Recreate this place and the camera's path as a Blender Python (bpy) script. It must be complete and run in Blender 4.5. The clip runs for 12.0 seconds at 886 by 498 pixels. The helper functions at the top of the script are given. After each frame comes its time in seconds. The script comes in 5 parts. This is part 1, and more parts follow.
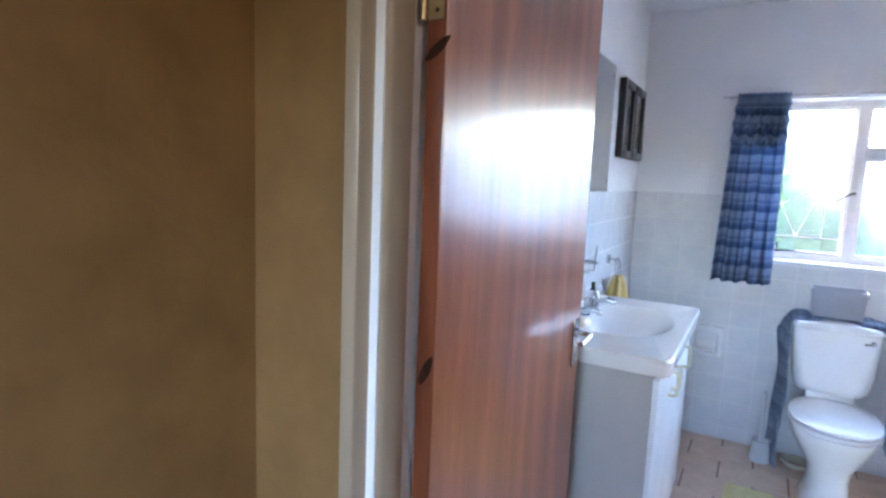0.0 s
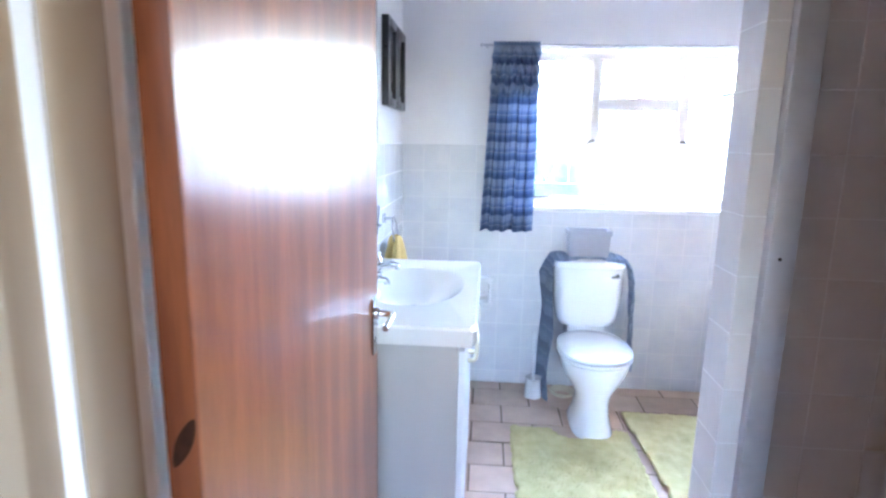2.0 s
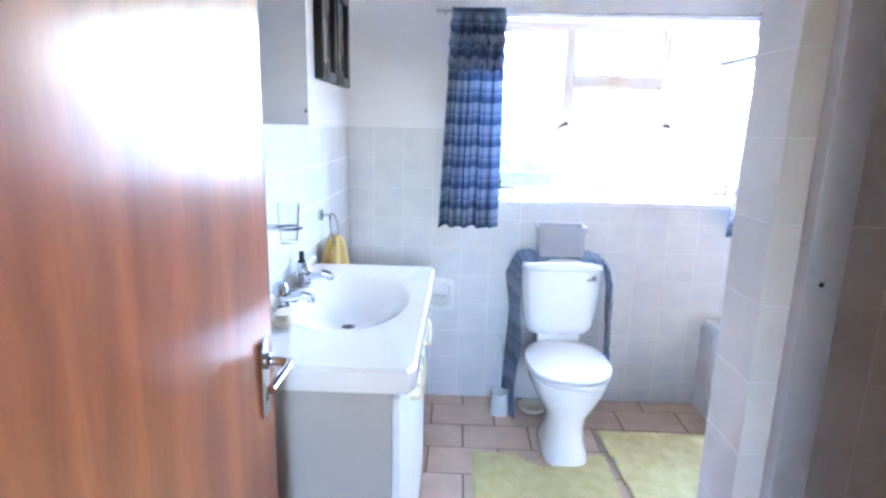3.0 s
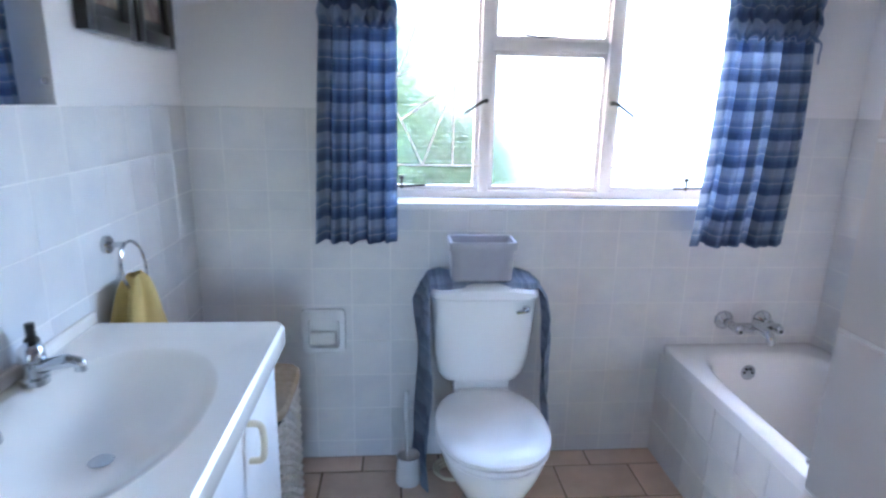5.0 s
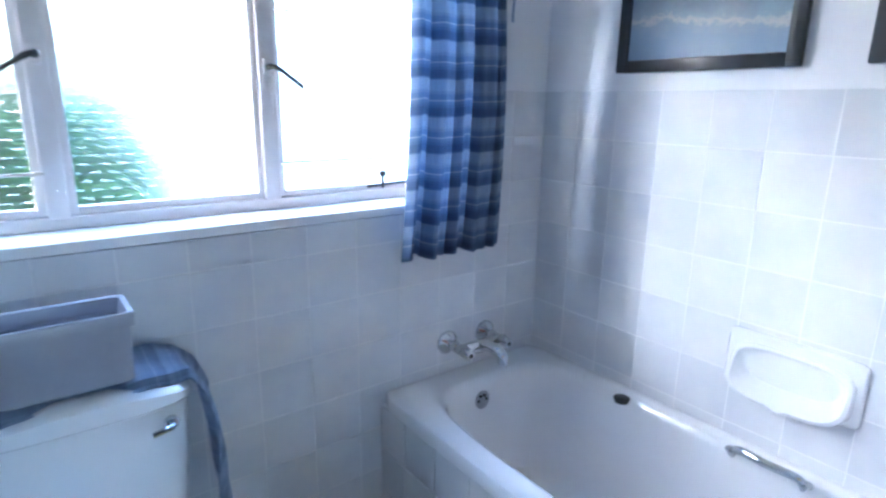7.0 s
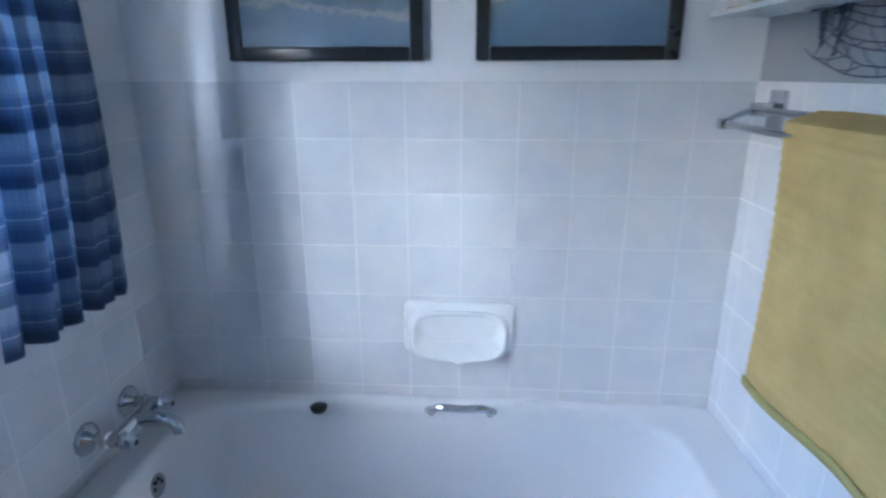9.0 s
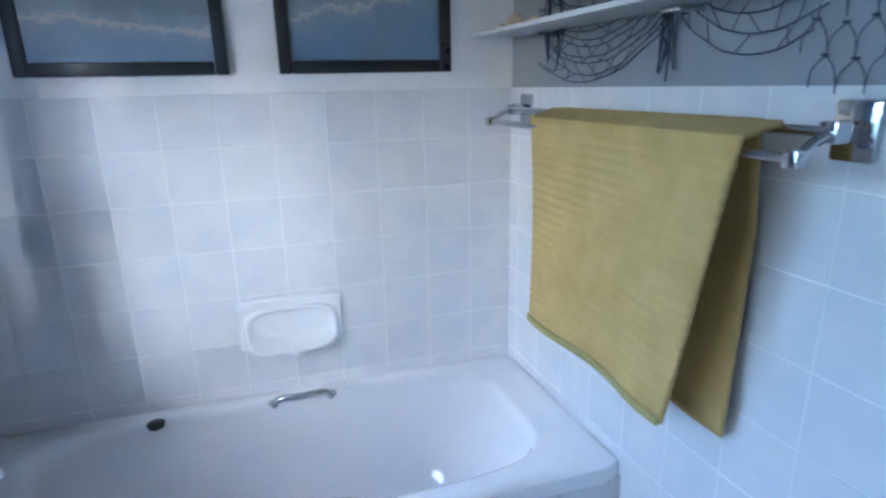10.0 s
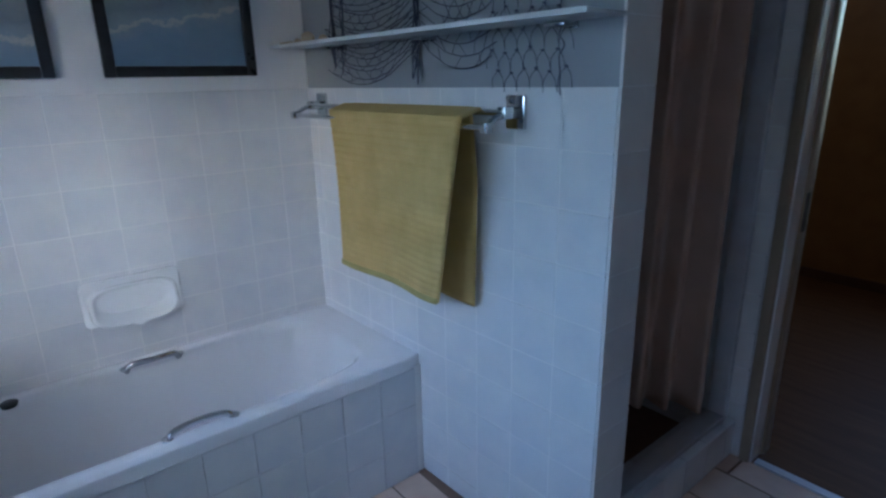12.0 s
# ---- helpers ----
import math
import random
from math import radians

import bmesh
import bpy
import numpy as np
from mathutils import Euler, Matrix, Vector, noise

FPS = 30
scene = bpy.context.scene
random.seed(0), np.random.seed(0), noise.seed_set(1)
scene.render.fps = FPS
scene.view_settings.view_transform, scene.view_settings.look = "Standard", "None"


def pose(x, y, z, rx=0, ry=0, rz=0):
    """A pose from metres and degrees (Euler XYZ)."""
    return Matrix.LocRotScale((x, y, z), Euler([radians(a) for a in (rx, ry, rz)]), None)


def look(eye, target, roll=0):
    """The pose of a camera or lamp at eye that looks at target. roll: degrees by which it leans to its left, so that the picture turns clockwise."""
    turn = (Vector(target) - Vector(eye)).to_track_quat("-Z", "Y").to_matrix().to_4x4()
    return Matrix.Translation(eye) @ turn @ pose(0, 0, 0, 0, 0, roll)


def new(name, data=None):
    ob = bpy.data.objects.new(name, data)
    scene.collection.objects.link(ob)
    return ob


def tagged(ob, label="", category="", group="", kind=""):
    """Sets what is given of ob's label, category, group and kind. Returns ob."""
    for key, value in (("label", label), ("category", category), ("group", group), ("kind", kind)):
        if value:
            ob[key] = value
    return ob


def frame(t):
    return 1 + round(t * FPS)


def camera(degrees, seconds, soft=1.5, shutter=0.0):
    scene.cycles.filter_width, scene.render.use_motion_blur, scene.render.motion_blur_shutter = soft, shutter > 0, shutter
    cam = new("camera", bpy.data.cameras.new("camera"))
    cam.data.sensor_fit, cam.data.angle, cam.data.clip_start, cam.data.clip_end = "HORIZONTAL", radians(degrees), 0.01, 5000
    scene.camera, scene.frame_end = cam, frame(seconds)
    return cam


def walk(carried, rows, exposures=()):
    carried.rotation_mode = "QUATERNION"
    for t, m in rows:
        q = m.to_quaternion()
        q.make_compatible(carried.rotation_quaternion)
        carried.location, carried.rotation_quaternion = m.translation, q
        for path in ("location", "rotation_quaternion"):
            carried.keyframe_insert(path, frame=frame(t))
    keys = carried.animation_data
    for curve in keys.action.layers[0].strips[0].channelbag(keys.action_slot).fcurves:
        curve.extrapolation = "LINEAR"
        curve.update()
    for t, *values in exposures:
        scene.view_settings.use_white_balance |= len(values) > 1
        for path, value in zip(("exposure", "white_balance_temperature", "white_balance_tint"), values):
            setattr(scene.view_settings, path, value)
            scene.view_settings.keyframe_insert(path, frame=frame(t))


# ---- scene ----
# ---- camera and walk ----
cam = camera(76.6, 12.0, soft=2.4, shutter=0.3)
PATH = [
    (0, (0.673, 2.643, 1.499), (-0.302, 4.37, 1.239), 2.3),
    (0.5, (0.551, 2.651, 1.511), (-0.175, 4.492, 1.223), 2.3),
    (1, (0.45, 2.659, 1.51), (0.004, 4.585, 1.209), 1.8),
    (1.5, (0.428, 2.787, 1.472), (0.192, 4.745, 1.14), 1.4),
    (2, (0.476, 2.97, 1.466), (0.332, 4.929, 1.091), 1.1),
    (2.5, (0.506, 3.19, 1.453), (0.42, 5.147, 1.051), 1.4),
    (4.3, (0.685, 3.873, 1.474), (0.701, 5.818, 1.006), 0.9),
    (4.5, (0.693, 3.957, 1.473), (0.732, 5.9, 1.0), 1.1),
    (5, (0.753, 4.135, 1.471), (0.911, 6.066, 0.974), 1.2),
    (5.5, (0.822, 4.349, 1.469), (1.14, 6.259, 0.967), 1.2),
    (6, (0.903, 4.544, 1.444), (1.448, 6.403, 0.944), 1.3),
    (6.5, (0.976, 4.701, 1.45), (1.831, 6.435, 0.939), 1.4),
    (7, (1.021, 4.868, 1.398), (2.206, 6.401, 0.903), 1.0),
    (7.2, (1.078, 4.904, 1.375), (2.32, 6.395, 0.893), 0.9),
    (8.8, (1.067, 5.272, 1.498), (2.937, 5.584, 0.863), -0.5),
    (9, (1.009, 5.311, 1.47), (2.914, 5.438, 0.874), -0.1),
    (9.5, (0.902, 5.363, 1.468), (2.798, 5.063, 0.906), -0.6),
    (10, (0.805, 5.376, 1.464), (2.643, 4.823, 0.902), -1.2),
    (10.5, (0.671, 5.438, 1.478), (2.442, 4.706, 0.906), -1.3),
    (11, (0.533, 5.526, 1.491), (2.232, 4.642, 0.914), -1.3),
    (11.5, (0.431, 5.613, 1.486), (2.035, 4.568, 0.907), -1.1),
    (12, (0.349, 5.681, 1.477), (1.842, 4.483, 0.896), -1.2),
]
EXPOSURES = [   # seconds, stops, kelvin, tint
    (0.0, 6.35, 5500, 20), (1.0, 6.75, 5500, 20), (2.5, 7.15, 5600, 20), (4.5, 6.3, 5700, 18), (5.0, 6.0, 5600, 18), (5.5, 5.55, 5300, 15), (6.0, 5.42, 5100, 13),
    (7.0, 5.65, 4850, 11), (9.0, 4.95, 4680, 8), (9.5, 5.08, 4720, 9), (10.5, 4.85, 4800, 9), (12.0, 4.05, 4800, 9),
]
walk(cam, [(t, look(eye, target, roll)) for t, eye, target, roll in PATH], EXPOSURES)

# ---- world, sun, lamps ----
SUN_EL, SUN_AZ = 13.0, (-0.87, 0.50)   # elevation; horizontal direction towards the sun
world = bpy.data.worlds.new("world")
scene.world = world
world.use_nodes = True
wn = world.node_tree.nodes
sky = wn.new("ShaderNodeTexSky")
sky.sky_type = "NISHITA"
sky.sun_disc = False
sky.sun_elevation = radians(SUN_EL)
sky.sun_rotation = math.atan2(SUN_AZ[0], SUN_AZ[1])
sky.dust_density = 3.0
world.node_tree.links.new(sky.outputs[0], wn["Background"].inputs[0])
wn["Background"].inputs[1].default_value = 0.15

sun = new("sun", bpy.data.lights.new("sun", "SUN"))
sun.data.energy, sun.data.angle, sun.data.color = 0.60, radians(27.0), (1.0, 0.94, 0.86)
sun_from = Vector((SUN_AZ[0], SUN_AZ[1], math.tan(radians(SUN_EL))))
sun.matrix_world = look(sun_from * 20, (0, 0, 0))

portal = new("window_portal", bpy.data.lights.new("window_portal", "AREA"))
portal.data.shape, portal.data.size, portal.data.size_y = "RECTANGLE", 1.56, 0.88
portal.data.cycles.is_portal = True
portal.matrix_world = look((1.355, 6.50, 1.55), (1.355, 5.0, 1.55))

# Unseen warm fill, added and placed to brighten the hall walls; no fitting here.
hall_fill = new("hall_fill_light", bpy.data.lights.new("hall_fill_light", "POINT"))
hall_fill.data.energy, hall_fill.data.color, hall_fill.data.shadow_soft_size = 0.22, (1.0, 0.78, 0.54), 0.1
hall_fill.location = (1.75, 2.55, 2.3)

# ---- plan ----
XL, XR, YW, YT, YS, YD, YH, ZC = -0.02, 2.56, 6.28, 4.60, 4.408, 3.57, 3.412, 2.5
STUB_X, SHOWER_X = 1.122, 2.05
SLANT = radians(2.6)                  # the partition runs slightly askew
ASKEW = Matrix.Translation((2.56, 4.60, 0)) @ Matrix.Rotation(SLANT, 4, "Z") @ Matrix.Translation((-2.56, -4.60, 0))
YN = 4.60 - (2.56 - 1.122) * math.tan(SLANT)   # partition face at its free end
WX0, WX1, WZ0, WZ1, WY = 0.58, 2.13, 1.11, 1.985, 6.43
DX0, DX1, DZ = 0.115, 1.06, 2.06
TILE, TILE_TOP = 0.1525, 1.452

# ---- materials ----
MATS = {}


def material(name, base, rough=0.5, second=None, scale=8.0, fine=120.0, bump=0.1, metal=0.0, per_object=0.0, spec=0.5,
             coat=0.0, amount=1.0, stretch=(1, 1, 1), trans=0.0, rvar=0.2):
    """Principled surface with broad colour clouds, a fine grain in roughness and relief."""
    m = bpy.data.materials.new(name)
    m.use_nodes = True
    n, l = m.node_tree.nodes, m.node_tree.links
    b = n["Principled BSDF"]
    b.inputs["Metallic"].default_value = metal
    b.inputs["Specular IOR Level"].default_value = spec
    b.inputs["Coat Weight"].default_value = coat
    b.inputs["Coat Roughness"].default_value = 0.08
    b.inputs["Transmission Weight"].default_value = trans
    co = n.new("ShaderNodeTexCoord")
    mp = n.new("ShaderNodeMapping")
    mp.inputs["Scale"].default_value = stretch
    l.new(co.outputs["Object"], mp.inputs[0])
    vec = mp.outputs[0]
    if per_object:
        info = n.new("ShaderNodeObjectInfo")
        add = n.new("ShaderNodeVectorMath")
        add.operation = "MULTIPLY_ADD"
        add.inputs[1].default_value = (37, 53, 71)
        l.new(info.outputs["Random"], add.inputs[0])
        l.new(vec, add.inputs[2])
        vec = add.outputs[0]
    broad = n.new("ShaderNodeTexNoise")
    broad.inputs["Scale"].default_value = scale
    broad.inputs["Detail"].default_value = 5
    grain = n.new("ShaderNodeTexNoise")
    grain.inputs["Scale"].default_value = fine
    grain.inputs["Detail"].default_value = 3
    l.new(vec, broad.inputs[0])
    l.new(vec, grain.inputs[0])
    ramp = n.new("ShaderNodeValToRGB")
    ramp.color_ramp.elements[0].position, ramp.color_ramp.elements[1].position = 0.3, 0.7
    other = second or [c * 0.88 for c in base]
    ramp.color_ramp.elements[0].color = (*[a + (o - a) * amount for a, o in zip(base, other)], 1)
    ramp.color_ramp.elements[1].color = (*base, 1)
    l.new(broad.outputs[0], ramp.inputs[0])
    colour = ramp.outputs[0]
    if per_object:
        hsv = n.new("ShaderNodeHueSaturation")
        mr = n.new("ShaderNodeMapRange")
        mr.inputs[3].default_value, mr.inputs[4].default_value = 1 - per_object, 1 + per_object * 0.5
        l.new(info.outputs["Random"], mr.inputs[0])
        l.new(mr.outputs[0], hsv.inputs["Value"])
        l.new(colour, hsv.inputs["Color"])
        colour = hsv.outputs[0]
    l.new(colour, b.inputs["Base Color"])
    rr = n.new("ShaderNodeMapRange")
    rr.inputs[3].default_value, rr.inputs[4].default_value = rough * (1 - rvar), min(1, rough * (1 + rvar))
    l.new(grain.outputs[0], rr.inputs[0])
    l.new(rr.outputs[0], b.inputs["Roughness"])
    if bump:
        bp = n.new("ShaderNodeBump")
        bp.inputs["Strength"].default_value, bp.inputs["Distance"].default_value = bump, 0.002
        l.new(grain.outputs[0], bp.inputs["Height"])
        l.new(bp.outputs[0], b.inputs["Normal"])
    MATS[name] = m
    return m


PAINT = material("white wall paint", (0.86, 0.85, 0.86), 0.35, (0.83, 0.82, 0.83), 3, 60, 0.12)
GREY_PAINT = material("grey wall paint", (0.33, 0.34, 0.37), 0.5, (0.30, 0.31, 0.34), 3, 70, 0.15)
CEIL = material("ceiling paint", (0.85, 0.84, 0.83), 0.8, None, 2, 90, 0.1)
HALL = material("mustard hall paint", (0.255, 0.138, 0.045), 0.5, (0.20, 0.105, 0.033), 7, 38, 0.7)
TILE_M = material("pale marbled wall tile", (0.775, 0.765, 0.765), 0.24, (0.695, 0.698, 0.725), 9, 8, 0.0, per_object=0.006, spec=0.35, rvar=0.04)
# Copy of TILE_M with the hall's warm light painted into its colour.
WARM_LIT_TILE = material("wall tile tinted for warm hall light", (0.80, 0.765, 0.745), 0.26, (0.73, 0.695, 0.68), 9, 8, 0.0, per_object=0.006, spec=0.35, rvar=0.04)
GROUT = material("white grout", (0.84, 0.83, 0.82), 0.85, (0.80, 0.79, 0.78), 12, 200, 0.3)
FLOOR_TILE = material("peach clay floor tile", (0.72, 0.535, 0.41), 0.4, (0.62, 0.44, 0.33), 11, 90, 0.12, per_object=0.10)
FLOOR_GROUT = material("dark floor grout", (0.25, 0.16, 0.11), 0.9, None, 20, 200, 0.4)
CERAMIC = material("white sanitary ceramic", (0.83, 0.83, 0.84), 0.09, (0.80, 0.80, 0.81), 3, 8, 0.0, coat=0.4)
ACRYLIC = material("white bath acrylic", (0.84, 0.83, 0.84), 0.13, (0.80, 0.79, 0.80), 2, 30, 0.01, coat=0.3)
PLASTIC = material("white seat plastic", (0.82, 0.82, 0.83), 0.22, None, 4, 60, 0.02)
CHROME = material("chrome", (0.62, 0.63, 0.65), 0.08, (0.52, 0.53, 0.55), 10, 60, 0.0, metal=1.0)
DULL_ALU = material("dull aluminium", (0.60, 0.60, 0.63), 0.4, (0.54, 0.54, 0.57), 20, 200, 0.05, metal=0.2)
BLACK = material("black plastic", (0.012, 0.012, 0.013), 0.35, None, 20, 100, 0.05)
BRASS = material("worn brass", (0.50, 0.37, 0.19), 0.35, (0.34, 0.25, 0.13), 40, 160, 0.1, metal=0.85)
BRONZE = material("dark bronze", (0.055, 0.05, 0.045), 0.4, (0.03, 0.028, 0.025), 60, 200, 0.1, metal=0.7)
CAB_SIDE = material("beige cabinet board", (0.46, 0.41, 0.365), 0.45, (0.43, 0.385, 0.34), 4, 120, 0.05)
CAB_DOOR = material("white cabinet door", (0.80, 0.79, 0.78), 0.3, None, 4, 100, 0.03)
CREAM = material("cream plastic handle", (0.76, 0.68, 0.50), 0.35, None, 10, 90, 0.03)
MARBLE_TOP = material("cream cast marble", (0.86, 0.81, 0.76), 0.14, (0.83, 0.77, 0.71), 5, 40, 0.01, coat=0.3)
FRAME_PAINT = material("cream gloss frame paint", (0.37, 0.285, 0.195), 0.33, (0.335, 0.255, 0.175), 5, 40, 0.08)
WIN_PAINT = material("off-white window paint", (0.82, 0.775, 0.75), 0.4, (0.75, 0.69, 0.66), 14, 120, 0.2)
BARS = material("cream bar paint", (0.68, 0.62, 0.55), 0.45, None, 20, 120, 0.1)
BLACK_FRAME = material("black picture frame", (0.014, 0.014, 0.017), 0.28, (0.02, 0.02, 0.024), 30, 20, 0.0, rvar=0.05)
GREY_BOX = material("grey glazed planter", (0.34, 0.34, 0.39), 0.3, (0.30, 0.30, 0.345), 12, 90, 0.06)
WICKER = material("white wicker", (0.74, 0.71, 0.66), 0.6, (0.58, 0.53, 0.46), 40, 150, 0.3)
LID_TAN = material("tan woven lid", (0.50, 0.38, 0.26), 0.7, (0.38, 0.28, 0.18), 30, 140, 0.4)
# Near-black that paints the shade inside holes and behind the basket weave.
GAP_SHADE = material("near-black gap shade", (0.03, 0.028, 0.028), 0.8, None, 20, 100, 0.1)
KNOT = material("dark wood knot", (0.035, 0.013, 0.007), 0.7, (0.02, 0.008, 0.005), 60, 200, 0.1, spec=0.1)
WOODFLOOR = material("brown hall floor", (0.15, 0.075, 0.033), 0.6, (0.10, 0.05, 0.022), 3, 40, 0.1, spec=0.15, stretch=(1, 8, 1))
SKIRT = material("dark skirting wood", (0.10, 0.05, 0.03), 0.4, None, 6, 60, 0.1)
NET = material("dark blue fishing net", (0.06, 0.072, 0.115), 0.8, (0.035, 0.045, 0.08), 60, 300, 0.3)
SHELL = material("beige shell", (0.55, 0.45, 0.32), 0.4, (0.38, 0.28, 0.18), 40, 150, 0.2)
MAT_PILE = material("yellow mat pile", (0.78, 0.70, 0.37), 0.95, (0.66, 0.58, 0.26), 16, 320, 1.0)
TOWEL = material("mustard terry towel", (0.64, 0.465, 0.17), 0.95, (0.55, 0.39, 0.13), 14, 500, 1.0)
TOWEL_OLIVE = material("olive hem", (0.45, 0.38, 0.135), 0.95, None, 20, 400, 0.8)
PAPER = material("toilet paper", (0.82, 0.80, 0.78), 0.9, None, 30, 200, 0.3)
SOAP = material("cream soap", (0.80, 0.70, 0.56), 0.35, (0.74, 0.62, 0.47), 20, 100, 0.05)
LEAF = material("green leaf", (0.065, 0.14, 0.035), 0.5, (0.035, 0.085, 0.022), 2.2, 40, 0.1)
BARK = material("bark", (0.14, 0.10, 0.07), 0.85, (0.09, 0.06, 0.04), 12, 60, 0.8)
GROUND = material("pale yard paving", (0.42, 0.40, 0.36), 0.85, (0.34, 0.33, 0.27), 1.2, 30, 0.4)
YARD_WALL = material("white yard wall", (0.78, 0.77, 0.74), 0.8, (0.7, 0.69, 0.66), 1.5, 40, 0.3)
SHOWER_CURTAIN = material("pink beige shower curtain", (0.68, 0.49, 0.38), 0.5, (0.60, 0.42, 0.32), 5, 60, 0.08)


def wood(name, light, dark, scale=1.0):
    """Varnished wood with stretched grain along the object's z."""
    m = bpy.data.materials.new(name)
    m.use_nodes = True
    n, l = m.node_tree.nodes, m.node_tree.links
    b = n["Principled BSDF"]
    co = n.new("ShaderNodeTexCoord")
    mp = n.new("ShaderNodeMapping")
    mp.inputs["Scale"].default_value = (scale * 9, scale * 9, scale * 0.75)
    l.new(co.outputs["Object"], mp.inputs[0])
    grain = n.new("ShaderNodeTexNoise")
    grain.inputs["Scale"].default_value, grain.inputs["Detail"].default_value, grain.inputs["Distortion"].default_value = 1.5, 7, 1.6
    l.new(mp.outputs[0], grain.inputs[0])
    mp2 = n.new("ShaderNodeMapping")
    mp2.inputs["Scale"].default_value = (scale * 110, scale * 110, scale * 9)
    l.new(co.outputs["Object"], mp2.inputs[0])
    fine = n.new("ShaderNodeTexNoise")
    fine.inputs["Scale"].default_value, fine.inputs["Detail"].default_value = 2.0, 4
    l.new(mp2.outputs[0], fine.inputs[0])
    ramp = n.new("ShaderNodeValToRGB")
    ramp.color_ramp.elements[0].position, ramp.color_ramp.elements[1].position = 0.33, 0.62
    ramp.color_ramp.elements[0].color, ramp.color_ramp.elements[1].color = (*dark, 1), (*light, 1)
    l.new(grain.outputs[0], ramp.inputs[0])
    mix = n.new("ShaderNodeMixRGB")
    mix.blend_type = "MULTIPLY"
    mix.inputs[0].default_value = 0.2
    l.new(ramp.outputs[0], mix.inputs[1])
    r2 = n.new("ShaderNodeValToRGB")
    r2.color_ramp.elements[0].position, r2.color_ramp.elements[1].position = 0.35, 0.6
    r2.color_ramp.elements[0].color = (0.45, 0.4, 0.38, 1)
    l.new(fine.outputs[0], r2.inputs[0])
    l.new(r2.outputs[0], mix.inputs[2])
    mp3 = n.new("ShaderNodeMapping")
    mp3.inputs["Scale"].default_value = (scale * 7, scale * 7, scale * 0.6)
    l.new(co.outputs["Object"], mp3.inputs[0])
    wave = n.new("ShaderNodeTexWave")
    wave.wave_type, wave.bands_direction = "BANDS", "Y"
    wave.inputs["Scale"].default_value, wave.inputs["Distortion"].default_value = 0.34, 13.0
    wave.inputs["Detail"].default_value, wave.inputs["Detail Scale"].default_value = 4, 0.8
    l.new(mp3.outputs[0], wave.inputs[0])
    figure = n.new("ShaderNodeMixRGB")
    figure.blend_type = "MULTIPLY"
    figure.inputs[0].default_value = 0.2
    l.new(mix.outputs[0], figure.inputs[1])
    l.new(wave.outputs[0], figure.inputs[2])
    l.new(figure.outputs[0], b.inputs["Base Color"])
    b.inputs["Roughness"].default_value = 0.3
    b.inputs["Coat Weight"].default_value, b.inputs["Coat Roughness"].default_value = 0.5, 0.19
    b.inputs["Specular IOR Level"].default_value = 0.3
    bp = n.new("ShaderNodeBump")
    bp.inputs["Strength"].default_value, bp.inputs["Distance"].default_value = 0.035, 0.001
    l.new(fine.outputs[0], bp.inputs["Height"])
    l.new(bp.outputs[0], b.inputs["Normal"])
    return m


DOOR_WOOD = wood("varnished red-brown door wood", (0.47, 0.152, 0.055), (0.375, 0.115, 0.042))
DOOR_EDGE = wood("dark red door edge", (0.24, 0.068, 0.025), (0.15, 0.038, 0.015))


def glass(name, rough, dashes=False):
    """Clear or obscure glass; with dashes it is pressed with small level bars that scatter the daylight."""
    m = bpy.data.materials.new(name)
    m.use_nodes = True
    n, l = m.node_tree.nodes, m.node_tree.links
    b = n["Principled BSDF"]
    b.inputs["Base Color"].default_value = (0.97, 0.985, 0.98, 1)
    b.inputs["Transmission Weight"].default_value = 1.0
    b.inputs["Roughness"].default_value = rough
    b.inputs["IOR"].default_value = 1.25 if rough > 0.05 else 1.45
    if dashes:
        co = n.new("ShaderNodeTexCoord")
        brick = n.new("ShaderNodeTexBrick")
        sw = n.new("ShaderNodeSeparateXYZ")
        cb = n.new("ShaderNodeCombineXYZ")
        l.new(co.outputs["Object"], sw.inputs[0])
        l.new(sw.outputs[0], cb.inputs[0])
        l.new(sw.outputs[2], cb.inputs[1])
        l.new(cb.outputs[0], brick.inputs[0])
        brick.inputs["Scale"].default_value = 1.0
        brick.inputs["Brick Width"].default_value = 0.040
        brick.inputs["Row Height"].default_value = 0.0200
        brick.inputs["Mortar Size"].default_value = 0.0092
        brick.inputs["Color1"].default_value = (1, 1, 1, 1)
        brick.inputs["Color2"].default_value = (0.5, 0.5, 0.5, 1)
        brick.inputs["Mortar"].default_value = (0, 0, 0, 1)
        tr = n.new("ShaderNodeBsdfTranslucent")
        tr.inputs[0].default_value = (0.95, 0.97, 0.96, 1)
        amt = n.new("ShaderNodeMath")
        amt.operation = "MULTIPLY"
        amt.inputs[1].default_value = 0.28
        l.new(brick.outputs["Color"], amt.inputs[0])
        mix = n.new("ShaderNodeMixShader")
        l.new(amt.outputs[0], mix.inputs[0])
        l.new(b.outputs[0], mix.inputs[1])
        l.new(tr.outputs[0], mix.inputs[2])
        l.new(mix.outputs[0], n["Material Output"].inputs[0])
    return m


OBSCURE = glass("obscure patterned glass", 0.23, True)
SHELF_GLASS = glass("clear shelf glass", 0.02)
FROSTED = material("frosted shelf glass", (0.74, 0.77, 0.80), 0.35, (0.68, 0.71, 0.74), 12, 120, 0.02, trans=0.35)
MIRROR = material("mirror silver", (0.88, 0.89, 0.9), 0.01, (0.87, 0.88, 0.89), 2, 10, 0.0, metal=1.0)


